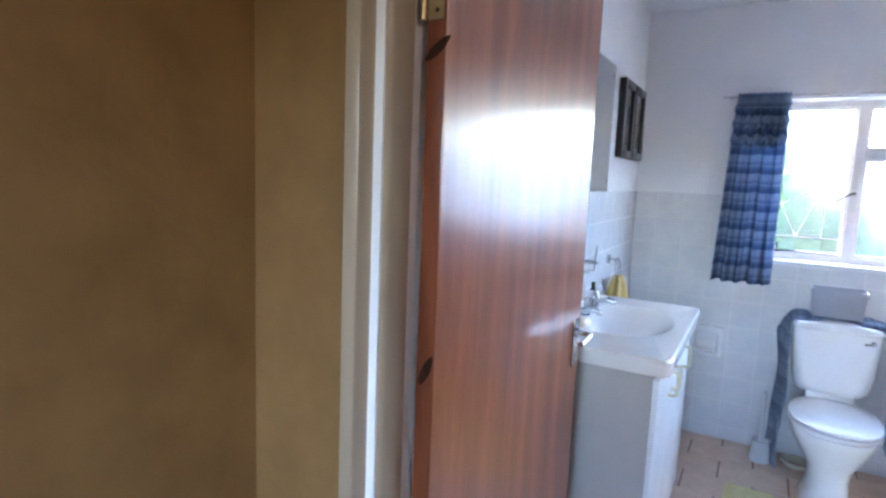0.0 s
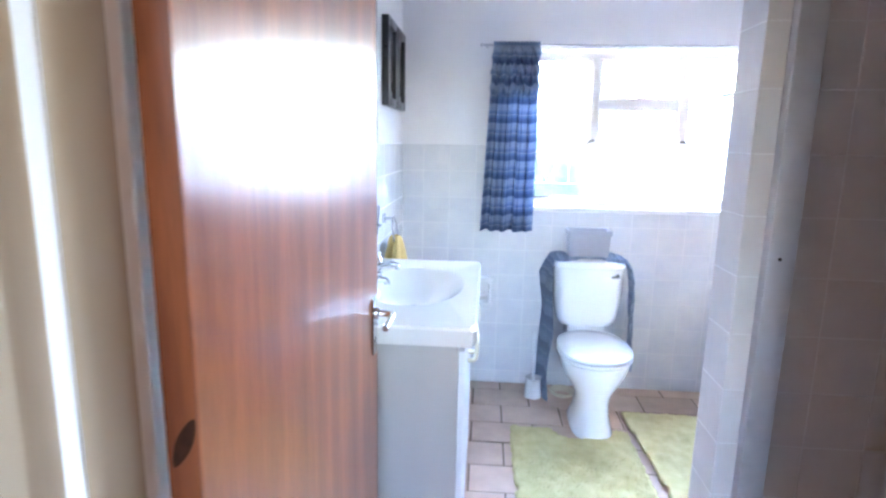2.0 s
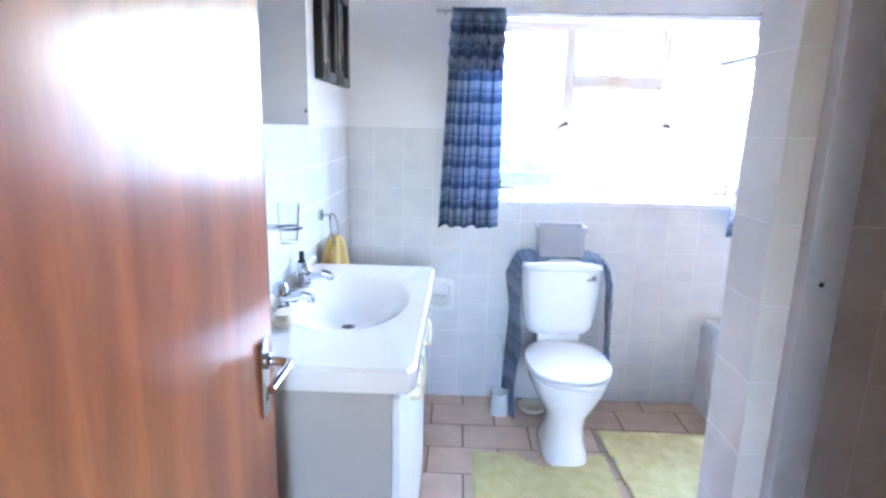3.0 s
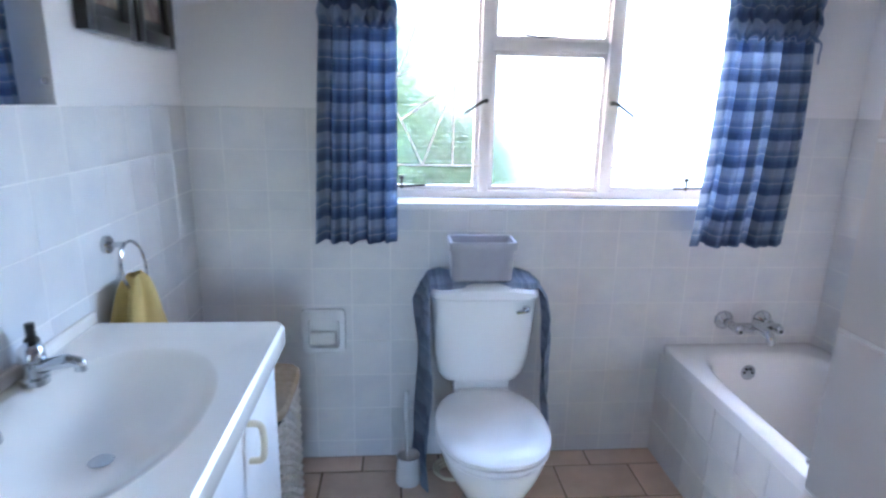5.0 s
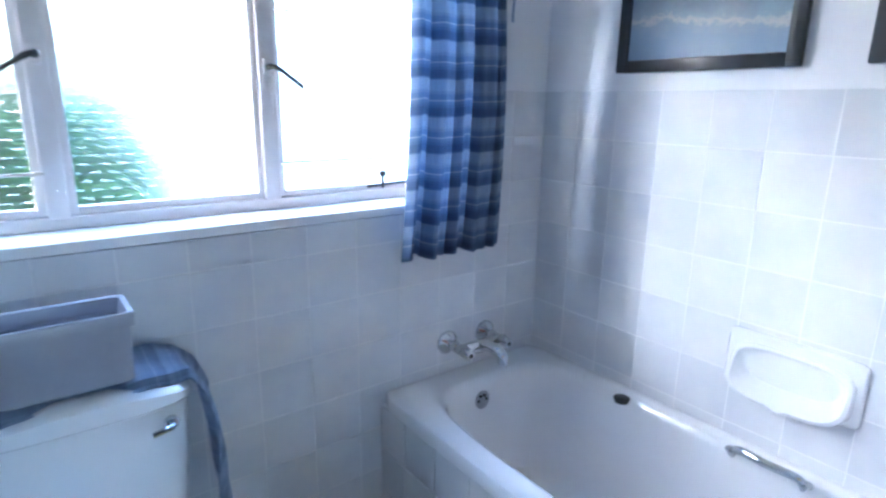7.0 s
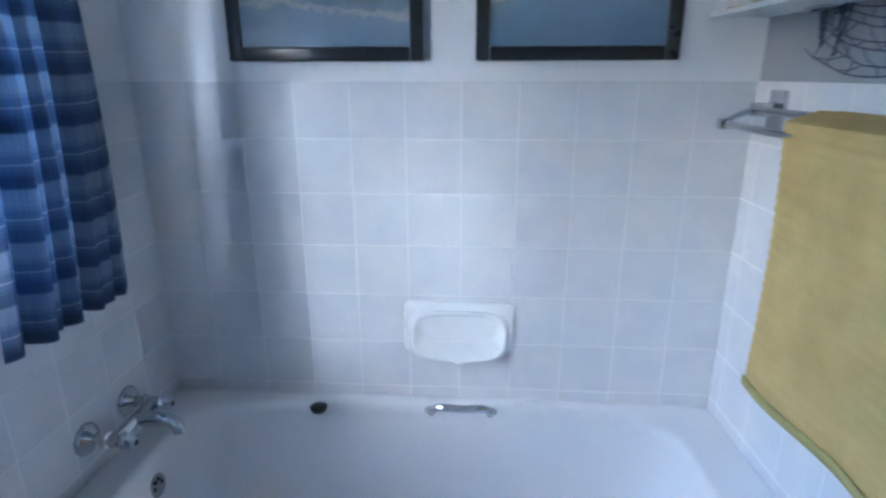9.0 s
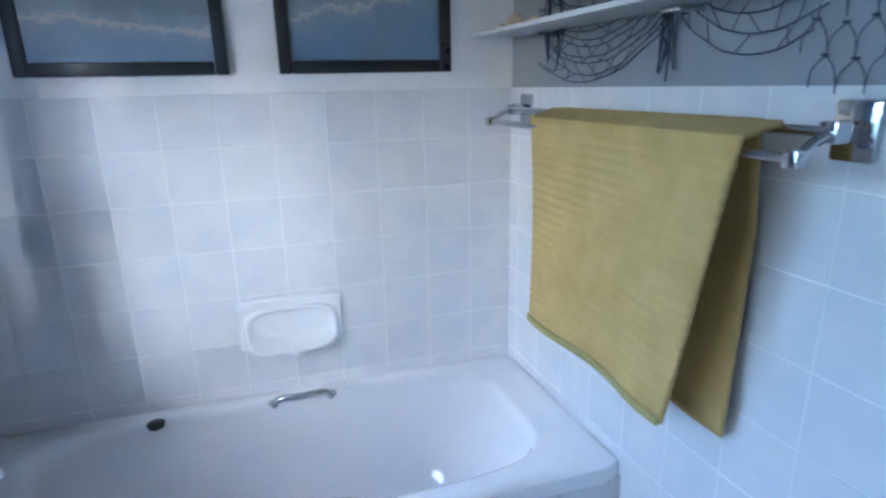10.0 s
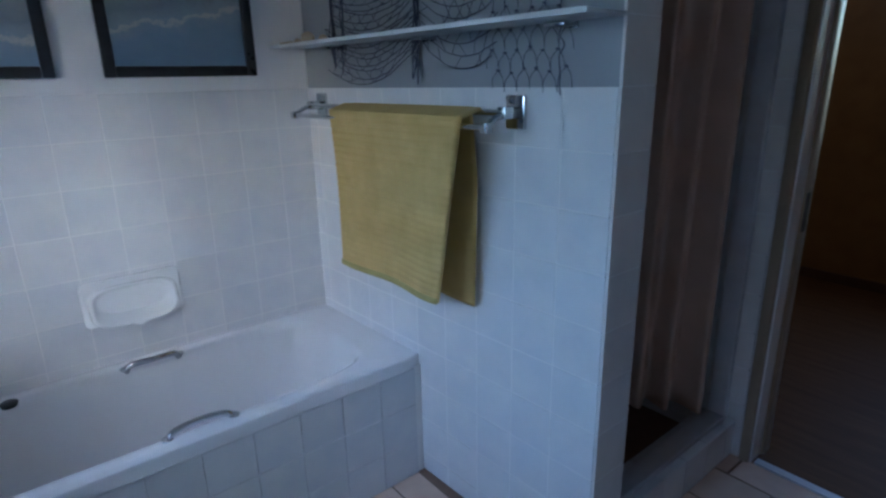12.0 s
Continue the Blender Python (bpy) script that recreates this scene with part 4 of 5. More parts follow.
vanity_top = thing("washbasin", (0.22, 5.03, VZ), "cream cast-marble vanity top with oval basin", "washbasin")
OCX, OCY = 0.212, 5.075
vcx, vcy = (VX0 + VX1) / 2, (VY0 + VY1) / 2
vhx, vhy = (VX1 - VX0) / 2, (VY1 - VY0) / 2
NV = 96
top = [ring(vcx, vcy, vhx - 0.004, vhy - 0.004, VZ - 0.058, 70, NV), ring(vcx, vcy, vhx, vhy, VZ - 0.05, 70, NV), ring(vcx, vcy, vhx, vhy, VZ - 0.007, 70, NV), ring(vcx, vcy, vhx - 0.007, vhy - 0.007, VZ + 0.001, 60, NV),
       ring(vcx, vcy, vhx - 0.02, vhy - 0.02, VZ - 0.003, 40, NV),
       ] + [ring(OCX, OCY, 0.194 * k + 0.022 * (1 - k), 0.293 * k + 0.022 * (1 - k), VZ - 0.004 - 0.092 * (1 - k) ** 1.25 * (2.2 - 1.2 * (1 - k)) if k < 1 else VZ - 0.004, 2.1, NV)
             for k in (1.0, 0.985, 0.965, 0.93, 0.88, 0.8, 0.7, 0.58, 0.45, 0.3, 0.15, 0.0)]
part("basin_top", loft(top, cap0=False), MARBLE_TOP, vanity_top)
part("upstand", box(VX0, VX0 + 0.014, VY0, VY1, VZ - 0.004, VZ + 0.032, 0.010, segs=3), MARBLE_TOP, vanity_top)
part("drain", disc((OCX, OCY, VZ - 0.098), (0, 0, 1), 0.022, 0.003), CHROME, vanity_top)
for ty in (4.955, 5.205):
    tp = part("pillar_tap", tube([(0.036, ty, VZ - 0.004), (0.036, ty, VZ + 0.008), (0.036, ty, VZ + 0.012), (0.036, ty, VZ + 0.042)], [0.026, 0.026, 0.019, 0.017], 18), CHROME, vanity_top, "chrome pillar tap")
    part("tap_head", tube([(0.036, ty, VZ + 0.038), (0.036, ty, VZ + 0.046), (0.036, ty, VZ + 0.070), (0.036, ty, VZ + 0.078)], [0.014, 0.024, 0.022, 0.014], 18), CHROME, tp)
    part("spout", tube(smooth_path([(0.036, ty, VZ + 0.025), (0.07, ty, VZ + 0.036), (0.105, ty, VZ + 0.042), (0.124, ty, VZ + 0.037), (0.126, ty, VZ + 0.022)], 4), [0.014] * 9 + [0.011] * 8, 12), CHROME, tp)
bar = thing("soap_bar", (0.13, 4.84, VZ), "cream bar of soap lying beside the basin", "soap")
part("bar", loft([ring(0.085, 4.84, 0.025, 0.04, VZ - 0.002, 3), ring(0.085, 4.84, 0.034, 0.05, VZ + 0.008, 3), ring(0.085, 4.84, 0.034, 0.05, VZ + 0.018, 3), ring(0.085, 4.84, 0.024, 0.038, VZ + 0.03, 2.6)]), SOAP, bar)
razor = thing("bottle", (0.022, 5.235, VZ), "small dark bottle standing behind the tap", "bottle")
part("bottle_body", tube([(0.022, 5.235, VZ - 0.003), (0.022, 5.235, VZ + 0.075), (0.022, 5.235, VZ + 0.085)], [0.014, 0.014, 0.008], 14), BRONZE, razor)
part("cap", tube([(0.022, 5.235, VZ + 0.085), (0.022, 5.235, VZ + 0.11)], 0.009, 14), BLACK, razor)

basin_plug = thing("basin_plug", (0.045, 5.04, VZ), "black rubber plug lying between the basin taps", "plug")
part("stopper", tube([(0.045, 5.04, VZ - 0.003), (0.045, 5.04, VZ + 0.012), (0.045, 5.04, VZ + 0.022), (0.045, 5.04, VZ + 0.026)], [0.020, 0.025, 0.026, 0.02], 20), BLACK, basin_plug)
part("ring", tube([(0.045 + 0.009 * math.cos(2 * math.pi * k / 14), 5.04, VZ + 0.03 + 0.009 * math.sin(2 * math.pi * k / 14)) for k in range(14)], 0.0016, 6, closed=True), CHROME, basin_plug)

# mirror
mirror = thing("mirror", (XL, 5.1, 1.75), "frameless rectangular wall mirror above the vanity", "mirror")
part("mirror_glass", box(XL + 0.001, XL + 0.009, 4.62, 5.497, 1.4535, 2.06, 0.0015, segs=1), MIRROR, mirror, smooth=False)
for p in ((5.465, 1.505), (5.465, 2.01), (4.66, 1.52), (4.66, 2.01)):
    part("mirror_screw", disc((XL + 0.009, p[0], p[1]), (1, 0, 0), 0.008, 0.004, 14), CHROME, mirror)


def left_picture(y0, y1, z0, z1):
    p = thing("picture", (XL, (y0 + y1) / 2, (z0 + z1) / 2), "black box-framed sepia photograph hung on the wall", "picture", "pictures beside the mirror")
    bm = bmesh.new()
    w = 0.04
    for a in ((y0, y0 + w, z0, z1), (y1 - w, y1, z0, z1), (y0 + w, y1 - w, z0, z0 + w), (y0 + w, y1 - w, z1 - w, z1)):
        box(XL + 0.001, XL + 0.035, a[0], a[1], a[2], a[3], 0.005, bm)
    part("frame", bm, BLACK_FRAME, p)
    part("mount", box(XL + 0.002, XL + 0.014, y0 + w, y1 - w, z0 + w, z1 - w), BLACK_FRAME, p, smooth=False)
    part("photo", box(XL + 0.012, XL + 0.018, y0 + w + 0.03, y1 - w - 0.03, z0 + w + 0.03, z1 - w - 0.03), PHOTO, p, smooth=False)


left_picture(5.630, 5.890, 1.630, 2.03)
left_picture(5.912, 6.172, 1.630, 2.03)

# towel ring with hand towel
tring = thing("towel_ring", (XL, 5.66, 1.09), "chrome towel ring on the tiled wall", "towel ring")
part("rose", disc((XL + 0.008, 5.62, 1.10), (1, 0, 0), 0.024, 0.014, 20), CHROME, tring)
part("arm", tube([(XL + 0.02, 5.62, 1.10), (XL + 0.055, 5.62, 1.10)], 0.008, 10), CHROME, tring)
part("ring", tube([(XL + 0.055 + 0.01 * (1 - math.cos(a)), 5.64 + 0.068 * math.sin(a) * 0.97, 1.035 + 0.068 * math.cos(a)) for a in [2 * math.pi * k / 40 for k in range(40)]], 0.0045, 8, closed=True), CHROME, tring)
hand = thing("hand_towel", (XL + 0.07, 5.66, 0.97), "mustard hand towel pulled through the ring", "towel")


def bunch(u, v):
    a = u * 2 * math.pi
    w = 0.03 + 0.068 * v ** 0.6
    r = 1 + 0.28 * math.sin(a * 5 + 2 * v)
    return Vector((XL + 0.066 + 0.6 * w * math.cos(a) * r, 5.635 + w * math.sin(a) * r, 1.015 - 0.2 * v))


part("cloth", sheet(bunch, 60, 14), TOWEL, hand)

# tumbler holder
holder = thing("tumbler_holder", (XL, 5.02, 1.1), "clear glass tumbler in a chrome wall ring", "tumbler holder")
part("bracket", tube([(XL + 0.008, 4.965, 1.165), (XL + 0.05, 4.965, 1.165)], 0.01, 10), CHROME, holder)
part("hoop", tube([(XL + 0.085 + 0.036 * math.cos(2 * math.pi * k / 28), 4.965 + 0.036 * math.sin(2 * math.pi * k / 28), 1.165) for k in range(28)], 0.004, 8, closed=True), CHROME, holder)
tg = part("tumbler", loft([ring(XL + 0.085, 4.965, 0.024, 0.024, 1.12, 2, 28), ring(XL + 0.085, 4.965, 0.032, 0.032, 1.235, 2, 28), ring(XL + 0.085, 4.965, 0.030, 0.030, 1.235, 2, 28), ring(XL + 0.085, 4.965, 0.022, 0.022, 1.128, 2, 28)]), SHELF_GLASS, holder)

# toilet paper recess
tph = thing("paper_holder", (0.459, YW, 0.58), "white ceramic recessed toilet paper holder with a roll", "paper holder")
py = YW - 0.008


def xz_ring(cx, cz, rx, rz, y, power, n=48):
    return [Vector((p.x, y, p.y)) for p in ring(cx, cz, rx, rz, 0, power, n)]


part("holder_body", loft([xz_ring(0.455, 0.585, 0.086, 0.092, py, 20), xz_ring(0.455, 0.585, 0.086, 0.092, py - 0.022, 20), xz_ring(0.455, 0.585, 0.080, 0.086, py - 0.028, 16),
                          xz_ring(0.455, 0.578, 0.063, 0.062, py - 0.028, 10), xz_ring(0.455, 0.578, 0.060, 0.059, py - 0.012, 10), xz_ring(0.455, 0.578, 0.056, 0.055, py - 0.002, 10)], cap0=False), CERAMIC, tph)
part("roll", tube([(0.406, py - 0.030, 0.562), (0.504, py - 0.030, 0.562)], 0.026, 24), PAPER, tph)

# wicker basket between vanity and window wall
basket = thing("laundry_basket", (0.23, 5.88, 0), "white woven wicker basket with a lid", "basket")
BKX, BKY, BRX, BRY = 0.222, 5.90, 0.165, 0.185
# Solid near-black core, added as painted shade behind weave and under lid.
part("liner", loft([ring(BKX, BKY, BRX - 0.012, BRY - 0.012, 0.01, 6, 48), ring(BKX, BKY, BRX - 0.008, BRY - 0.008, 0.485, 6, 48)]), GAP_SHADE, basket, "near-black core painted as the shade inside the basket")
for j in range(27):
    z = 0.012 + j * 0.0175
    pts = []
    base = ring(BKX, BKY, BRX, BRY, z, 6, 120)
    for i, p in enumerate(base):
        out = Vector((p.x - BKX, p.y - BKY, 0)).normalized()
        pts.append(p + out * 0.005 * math.sin(i * math.pi / 2 + j * math.pi))
    part("weave", tube(pts, 0.0075, 6, closed=True), WICKER, basket)
for i in range(0, 60, 3):
    p = ring(BKX, BKY, BRX, BRY, 0, 6, 60)[i]
    part("stake", tube([p, p + Vector((0, 0, 0.482))], 0.0055, 6), WICKER, basket)
part("lid", loft([ring(BKX, BKY, BRX + 0.004, BRY + 0.004, 0.498, 6), ring(BKX, BKY, BRX + 0.012, BRY + 0.012, 0.503, 6), ring(BKX, BKY, BRX + 0.012, BRY + 0.012, 0.521, 6), ring(BKX, BKY, BRX + 0.004, BRY + 0.004, 0.531, 6), ring(BKX, BKY, BRX - 0.06, BRY - 0.06, 0.537, 5)]), LID_TAN, basket, "tan woven lid")

# ---- curtains ----
rod = thing("curtain_rod", (1.355, 6.2, 1.99), "thin steel curtain rod above the window", "curtain rod")
part("rod", tube([(0.44, 6.205, 1.992), (2.33, 6.205, 1.992)], 0.0065, 12), DULL_ALU, rod)
for x in (0.46, 2.30):
    part("bracket", tube([(x, 6.205, 1.992), (x, YW, 1.992)], 0.006, 8), DULL_ALU, rod)
for x, s in ((0.436, -1), (2.334, 1)):
    part("finial", tube([(x, 6.205, 1.992), (x + s * 0.008, 6.205, 1.992), (x + s * 0.014, 6.205, 1.992)], [0.007, 0.011, 0.005], 12), DULL_ALU, rod)


def curtain(x0t, x1t, x0b, x1b, z0, seed, sway=0.0):
    c = thing("curtain", ((x0t + x1t) / 2, 6.2, z0), "blue plaid cotton curtain gathered on the rod", "curtain", "window curtains")
    rnd = random.Random(seed)
    ph = [rnd.uniform(0, 6.28) for _ in range(4)]
    H = 1.985 - z0

    def fold(u, v, amp):
        return amp * (0.55 * math.sin(u * 2 * math.pi * 4.2 + ph[0] + 0.8 * v) + 0.3 * math.sin(u * 2 * math.pi * 9 + ph[1]) + 0.25 * math.sin(u * 2 * math.pi * 2 + ph[2] - v))

    def body(u, v):
        x0, x1 = x0t + (x0b - x0t) * v, x1t + (x1b - x1t) * v
        amp = 0.008 + 0.028 * min(1, v * 1.8)
        x = x0 + (x1 - x0) * (u + 0.02 * math.sin(u * 2 * math.pi * 4.2 + ph[0] + 1.5))
        x += sway * math.sin(v * math.pi)
        z = 1.985 - H * v + 0.004 * v * math.sin(u * 2 * math.pi * 4.2 + ph[3]) + 0.006 * v * math.sin(u * 14)
        return Vector((x, 6.197 - 0.01 * math.sin(v * 3.1) + fold(u, v, amp), z))

    o = part("panel", sheet(body, 110, 60, (0.9, H)), PLAID, c)
    o.modifiers.new("thick", "SOLIDIFY").thickness = 0.003

    def frill(u, v):
        p = body(u, 0.255 * v)
        bulge = 0.016 + 0.022 * math.sin(min(1, v * 1.05) * math.pi) * (1 + 0.4 * math.sin(u * 60 + ph[1]))
        return Vector((p.x + 0.006 * math.sin(v * 20 + u * 30), p.y - bulge - 0.008 * math.sin(u * 70 + ph[2]) * (v - 0.2), p.z + 0.012 * math.sin(u * 55) * v))

    o = part("frill", sheet(frill, 110, 14, (1.2, H * 0.255)), PLAID, c, "gathered frill along the top")
    o.modifiers.new("thick", "SOLIDIFY").thickness = 0.003

    def head(u, v):
        p = body(u, 0)
        a = v * 2 * math.pi
        return Vector((p.x, 6.205 + 0.016 * math.cos(a) + 0.003 * math.sin(u * 120), 1.992 + 0.019 * math.sin(a) + 0.003 * math.sin(u * 90)))

    if sway:
        e = frill(1.0, 0.95)
        part("drawstring", tube(smooth_path([e, e + Vector((0.010, -0.010, -0.02)), e + Vector((0.006, -0.012, -0.055)), e + Vector((0.010, -0.008, -0.085))], 4), 0.0035, 6), PLAID, c, "knotted drawstring end")

    part("heading", sheet(head, 110, 10, (1.2, 0.1)), PLAID, c)
    return c


curtain(0.50, 0.745, 0.455, 0.745, 0.968, 5)
curtain(1.93, 2.25, 1.90, 2.265, 0.955, 9, 0.015)

# ---- towel wall: rails, towel, shelf, net ----
rail = thing("towel_rail", (1.8, YT, 1.38), "chrome double towel rail with square wall plates", "towel rail")
RZ = 1.388
for x, s in ((1.418, 1), (2.43, -1)):
    pl = part("wall_plate", box(x - 0.033, x + 0.033, YT + 0.008, YT + 0.022, RZ - 0.045, RZ + 0.045, 0.006), CHROME, rail)
    part("post", box(x - 0.014, x + 0.014, YT + 0.02, YT + 0.075, RZ - 0.016, RZ + 0.016, 0.004), CHROME, rail)
    part("arm", tube([(x + s * 0.0, YT + 0.065, RZ), (x - s * 0.002, YT + 0.10, RZ - 0.012), (x - s * 0.005, YT + 0.135, RZ - 0.032)], 0.008, 10), CHROME, rail)
    part("cap", box(x - s * 0.005 - 0.012, x - s * 0.005 + 0.012, YT + 0.123, YT + 0.147, RZ - 0.046, RZ - 0.02, 0.004), CHROME, rail)
part("bar", tube([(1.418, YT + 0.068, RZ), (2.43, YT + 0.068, RZ)], 0.0085, 12), CHROME, rail)
part("bar", tube([(1.40, YT + 0.135, RZ - 0.033), (2.41, YT + 0.135, RZ - 0.033)], 0.0085, 12), CHROME, rail)

towel = thing("bath_towel", (1.82, YT + 0.1, 1.1), "mustard ribbed bath towel hung over the double rail", "towel")


def front(u, v):
    """Falls from the top of the rails down the front bar; lower edge slants."""
    x = 1.49 + 0.68 * u
    drop = 0.552 + 0.006 * math.sin(u * 5)
    z = RZ + 0.014 - drop * max(0, v - 0.1) / 0.9 - 0.02 * min(1, v * 10)
    y = YT + 0.075 + 0.07 * min(1, v * 10) + 0.008 * v * (1 - u) * (0.5 + math.sin(v * 2)) + 0.012 * math.sin(u * 8 + 1) * v + 0.008 * math.sin(u * 3 + v * 4) + 0.0013 * math.sin(v * 2 * math.pi * 27) * (v > 0.12) * (v < 0.95)
    x += 0.10 * (1 - u) * v ** 1.3 - 0.045 * u * v
    return Vector((x, y, z))


def back(u, v):
    x = 1.547 + 0.60 * u
    drop = 0.60 - 0.02 * u
    z = RZ + 0.013 - drop * v
    y = YT + 0.060 - 0.028 * min(1, v * 3) + 0.006 * math.sin(u * 9) * v + 0.018 * (1 - u) * v
    return Vector((x, max(y, YT + 0.014), z))


f = part("front_fall", sheet(front, 40, 216, (0.74, 0.62)), TOWEL, towel)
f.modifiers.new("thick", "SOLIDIFY").thickness = 0.008
f = part("back_fall", sheet(back, 40, 40, (0.74, 0.62)), TOWEL, towel)
f.modifiers.new("thick", "SOLIDIFY").thickness = 0.008
hem = part("hem", sheet(lambda u, v: front(u, 0.972 + 0.032 * v) + Vector((0, 0.0065, 0)), 50, 2), TOWEL_OLIVE, towel, "olive lower hem")
hem.modifiers.new("thick", "SOLIDIFY").thickness = 0.003
shelf = thing("glass_shelf", (1.8, YT, 1.595), "long glass wall shelf on chrome clips", "shelf")
part("shelf_board", box(1.115, 2.55, YT + 0.003, YT + 0.15, 1.602, 1.610, 0.002), FROSTED, shelf, "frosted glass board", smooth=False)
part("edge_strip", box(1.115, 2.55, YT + 0.1505, YT + 0.154, 1.600, 1.612, 0.001, segs=1), PLASTIC, shelf, "white front edge", smooth=False)
for x in (1.27, 1.78, 2.285):
    bm = box(x - 0.03, x + 0.03, YT + 0.005, YT + 0.06, 1.588, 1.6005, 0.004)
    box(x - 0.03, x + 0.03, YT + 0.005, YT + 0.05, 1.6115, 1.62, 0.003, bm)
    box(x - 0.03, x + 0.03, YT + 0.001, YT + 0.008, 1.585, 1.622, 0.002, bm)
    part("bracket", bm, CHROME, shelf)


def shell(x, y, size, seed, name="sea_shell"):
    rnd = random.Random(seed)
    t = thing(name, (x, y, 1.6), "beige sea shell lying on the glass shelf", "shell", "shells on the shelf")
    rings = []
    for k in range(14):
        a = k / 13
        r = size * (0.15 + math.sin(a * 2.6) * 0.55) * (1 + 0.12 * math.sin(k * 2.1))
        rings.append([Vector((x + size * (a - 0.5) * 2.0, y + r * math.cos(2 * math.pi * i / 16), 1.61 + size * 0.62 + r * math.sin(2 * math.pi * i / 16) * 0.95)) for i in range(16)])
    part("shell_body", loft(rings), SHELL, t)


shell(2.36, YT + 0.09, 0.032, 1)
shell(2.27, YT + 0.08, 0.02, 2)
shell(2.44, YT + 0.09, 0.018, 3)
star = thing("starfish", (2.48, YT + 0.1, 1.6), "dried brown starfish on the glass shelf", "starfish")
bm = bmesh.new()
for k in range(5):
    a = k * 2 * math.pi / 5
    tube([(2.48, YT + 0.1, 1.617), (2.48 + 0.045 * math.cos(a), YT + 0.1 + 0.04 * math.sin(a), 1.615)], [0.009, 0.004], 8, bm=bm)
part("star_body", bm, SHELL, star)

# fishing net hung along the wall above the tiles
net = thing("fishing_net", (1.8, YT, 1.65), "dark blue fishing net draped on the grey wall", "net")


def cord(pts, r, name="strand"):
    part(name, tube(pts, r, 4, ends=False), NET, net)


def swag(a, b, sag, n=14):
    """A hanging cord between two wall points."""
    out = []
    for k in range(n + 1):
        t = k / n
        out.append(Vector((a[0] + (b[0] - a[0]) * t, YT + 0.009 + 0.004 * math.sin(k * 1.7 + a[1] * 50), a[1] + (b[1] - a[1]) * t - sag * 4 * t * (1 - t))))
    return out


rnd = random.Random(21)
TIE = (1.825, 1.62)
# bunched swags between the tie and the corner, crossed by short meshes
rowsA = []
for k in range(22):
    a = (2.33 + rnd.uniform(-0.03, 0.04), 1.93 - 0.0195 * k + rnd.uniform(-0.008, 0.008))
    b = (TIE[0] + rnd.uniform(0.0, 0.03), 1.90 - 0.0155 * k)
    rowsA.append(swag(a, b, 0.03 + 0.0025 * k))
for r in rowsA:
    cord(r, 0.0015)
for q in range(14):
    for k in range(0, 21):
        p, p2 = rowsA[k][q], rowsA[k + 1][min(14, q + (1 if (k + q) % 2 else -1) if q else 1)]
        if rnd.random() < 0.75:
            cord([p, (p + p2) / 2 + Vector((rnd.uniform(-0.006, 0.006), 0.002, -0.006)), p2], 0.0011)
# swags from the tie towards the open mesh
rowsB = []
for k in range(12):
    a = (TIE[0] - rnd.uniform(0.0, 0.03), 1.88 - 0.026 * k)
    b = (1.50 + rnd.uniform(-0.02, 0.02), 1.93 - 0.036 * k)
    rowsB.append(swag(a, b, 0.035 + 0.002 * k))
for r in rowsB:
    cord(r, 0.0015)
for q in range(1, 14):
    for k in range(11):
        if rnd.random() < 0.5:
            p, p2 = rowsB[k][q], rowsB[k + 1][q + (1 if (k + q) % 2 else -1)]
            cord([p, p2], 0.0011)
# open diamond mesh at the free end
CW, CH = 0.044, 0.05
for j in range(10):
    for i in range(6):
        x0 = 1.51 - i * CW - (CW / 2 if j % 2 else 0)
        z0 = 1.945 - j * CH + 0.006 * math.sin(i * 2.1 + j)
        jit = Vector((rnd.uniform(-0.004, 0.004), 0, rnd.uniform(-0.004, 0.004)))
        c = Vector((x0, YT + 0.01, z0)) + jit
        for s in (-1, 1):
            e = Vector((x0 + s * CW / 2, YT + 0.01, z0 - CH))
            cord(smooth_path([c, (c + e) / 2 + Vector((s * 0.007, 0.003, 0.004)), e], 3), 0.001)
        part("knot", tube([c - Vector((0.005, -0.002, 0)), c + Vector((0.005, 0.002, 0.001))], 0.0026, 5), NET, net)
for j in range(11):
    z0 = 1.95 - j * 0.047
    cord(smooth_path([(1.285 + 0.006 * math.sin(j), YT + 0.012, z0), (1.278 + 0.008 * math.cos(j * 2), YT + 0.014, z0 - 0.024), (1.285 + 0.006 * math.sin(j + 1), YT + 0.012, z0 - 0.047)], 3), 0.0016)
# gathered ties hanging down
for cx, zb, n in ((1.825, 1.46, 9), (2.31, 1.52, 6), (2.24, 1.50, 3)):
    for k in range(n):
        pts = [(cx + rnd.uniform(-0.012, 0.012), YT + 0.012, 1.95)]
        for q in range(1, 6):
            spread = 0.012 + 0.010 * max(0, q - 3)
            pts.append((cx + rnd.uniform(-spread, spread), YT + 0.014 + rnd.uniform(0, 0.006), 1.95 + (zb + rnd.uniform(0, 0.05) - 1.95) * q / 5))
        cord(smooth_path(pts, 4), 0.0021, "loose_cord")


# all of these hang on the askew partition
for ob in list(scene.objects):
    if ob.parent is None and ob.name.split(".")[0] in ("towel_rail", "bath_towel", "glass_shelf", "sea_shell", "starfish", "fishing_net"):
        ob.matrix_basis = ASKEW @ Matrix.Translation(ob.location)


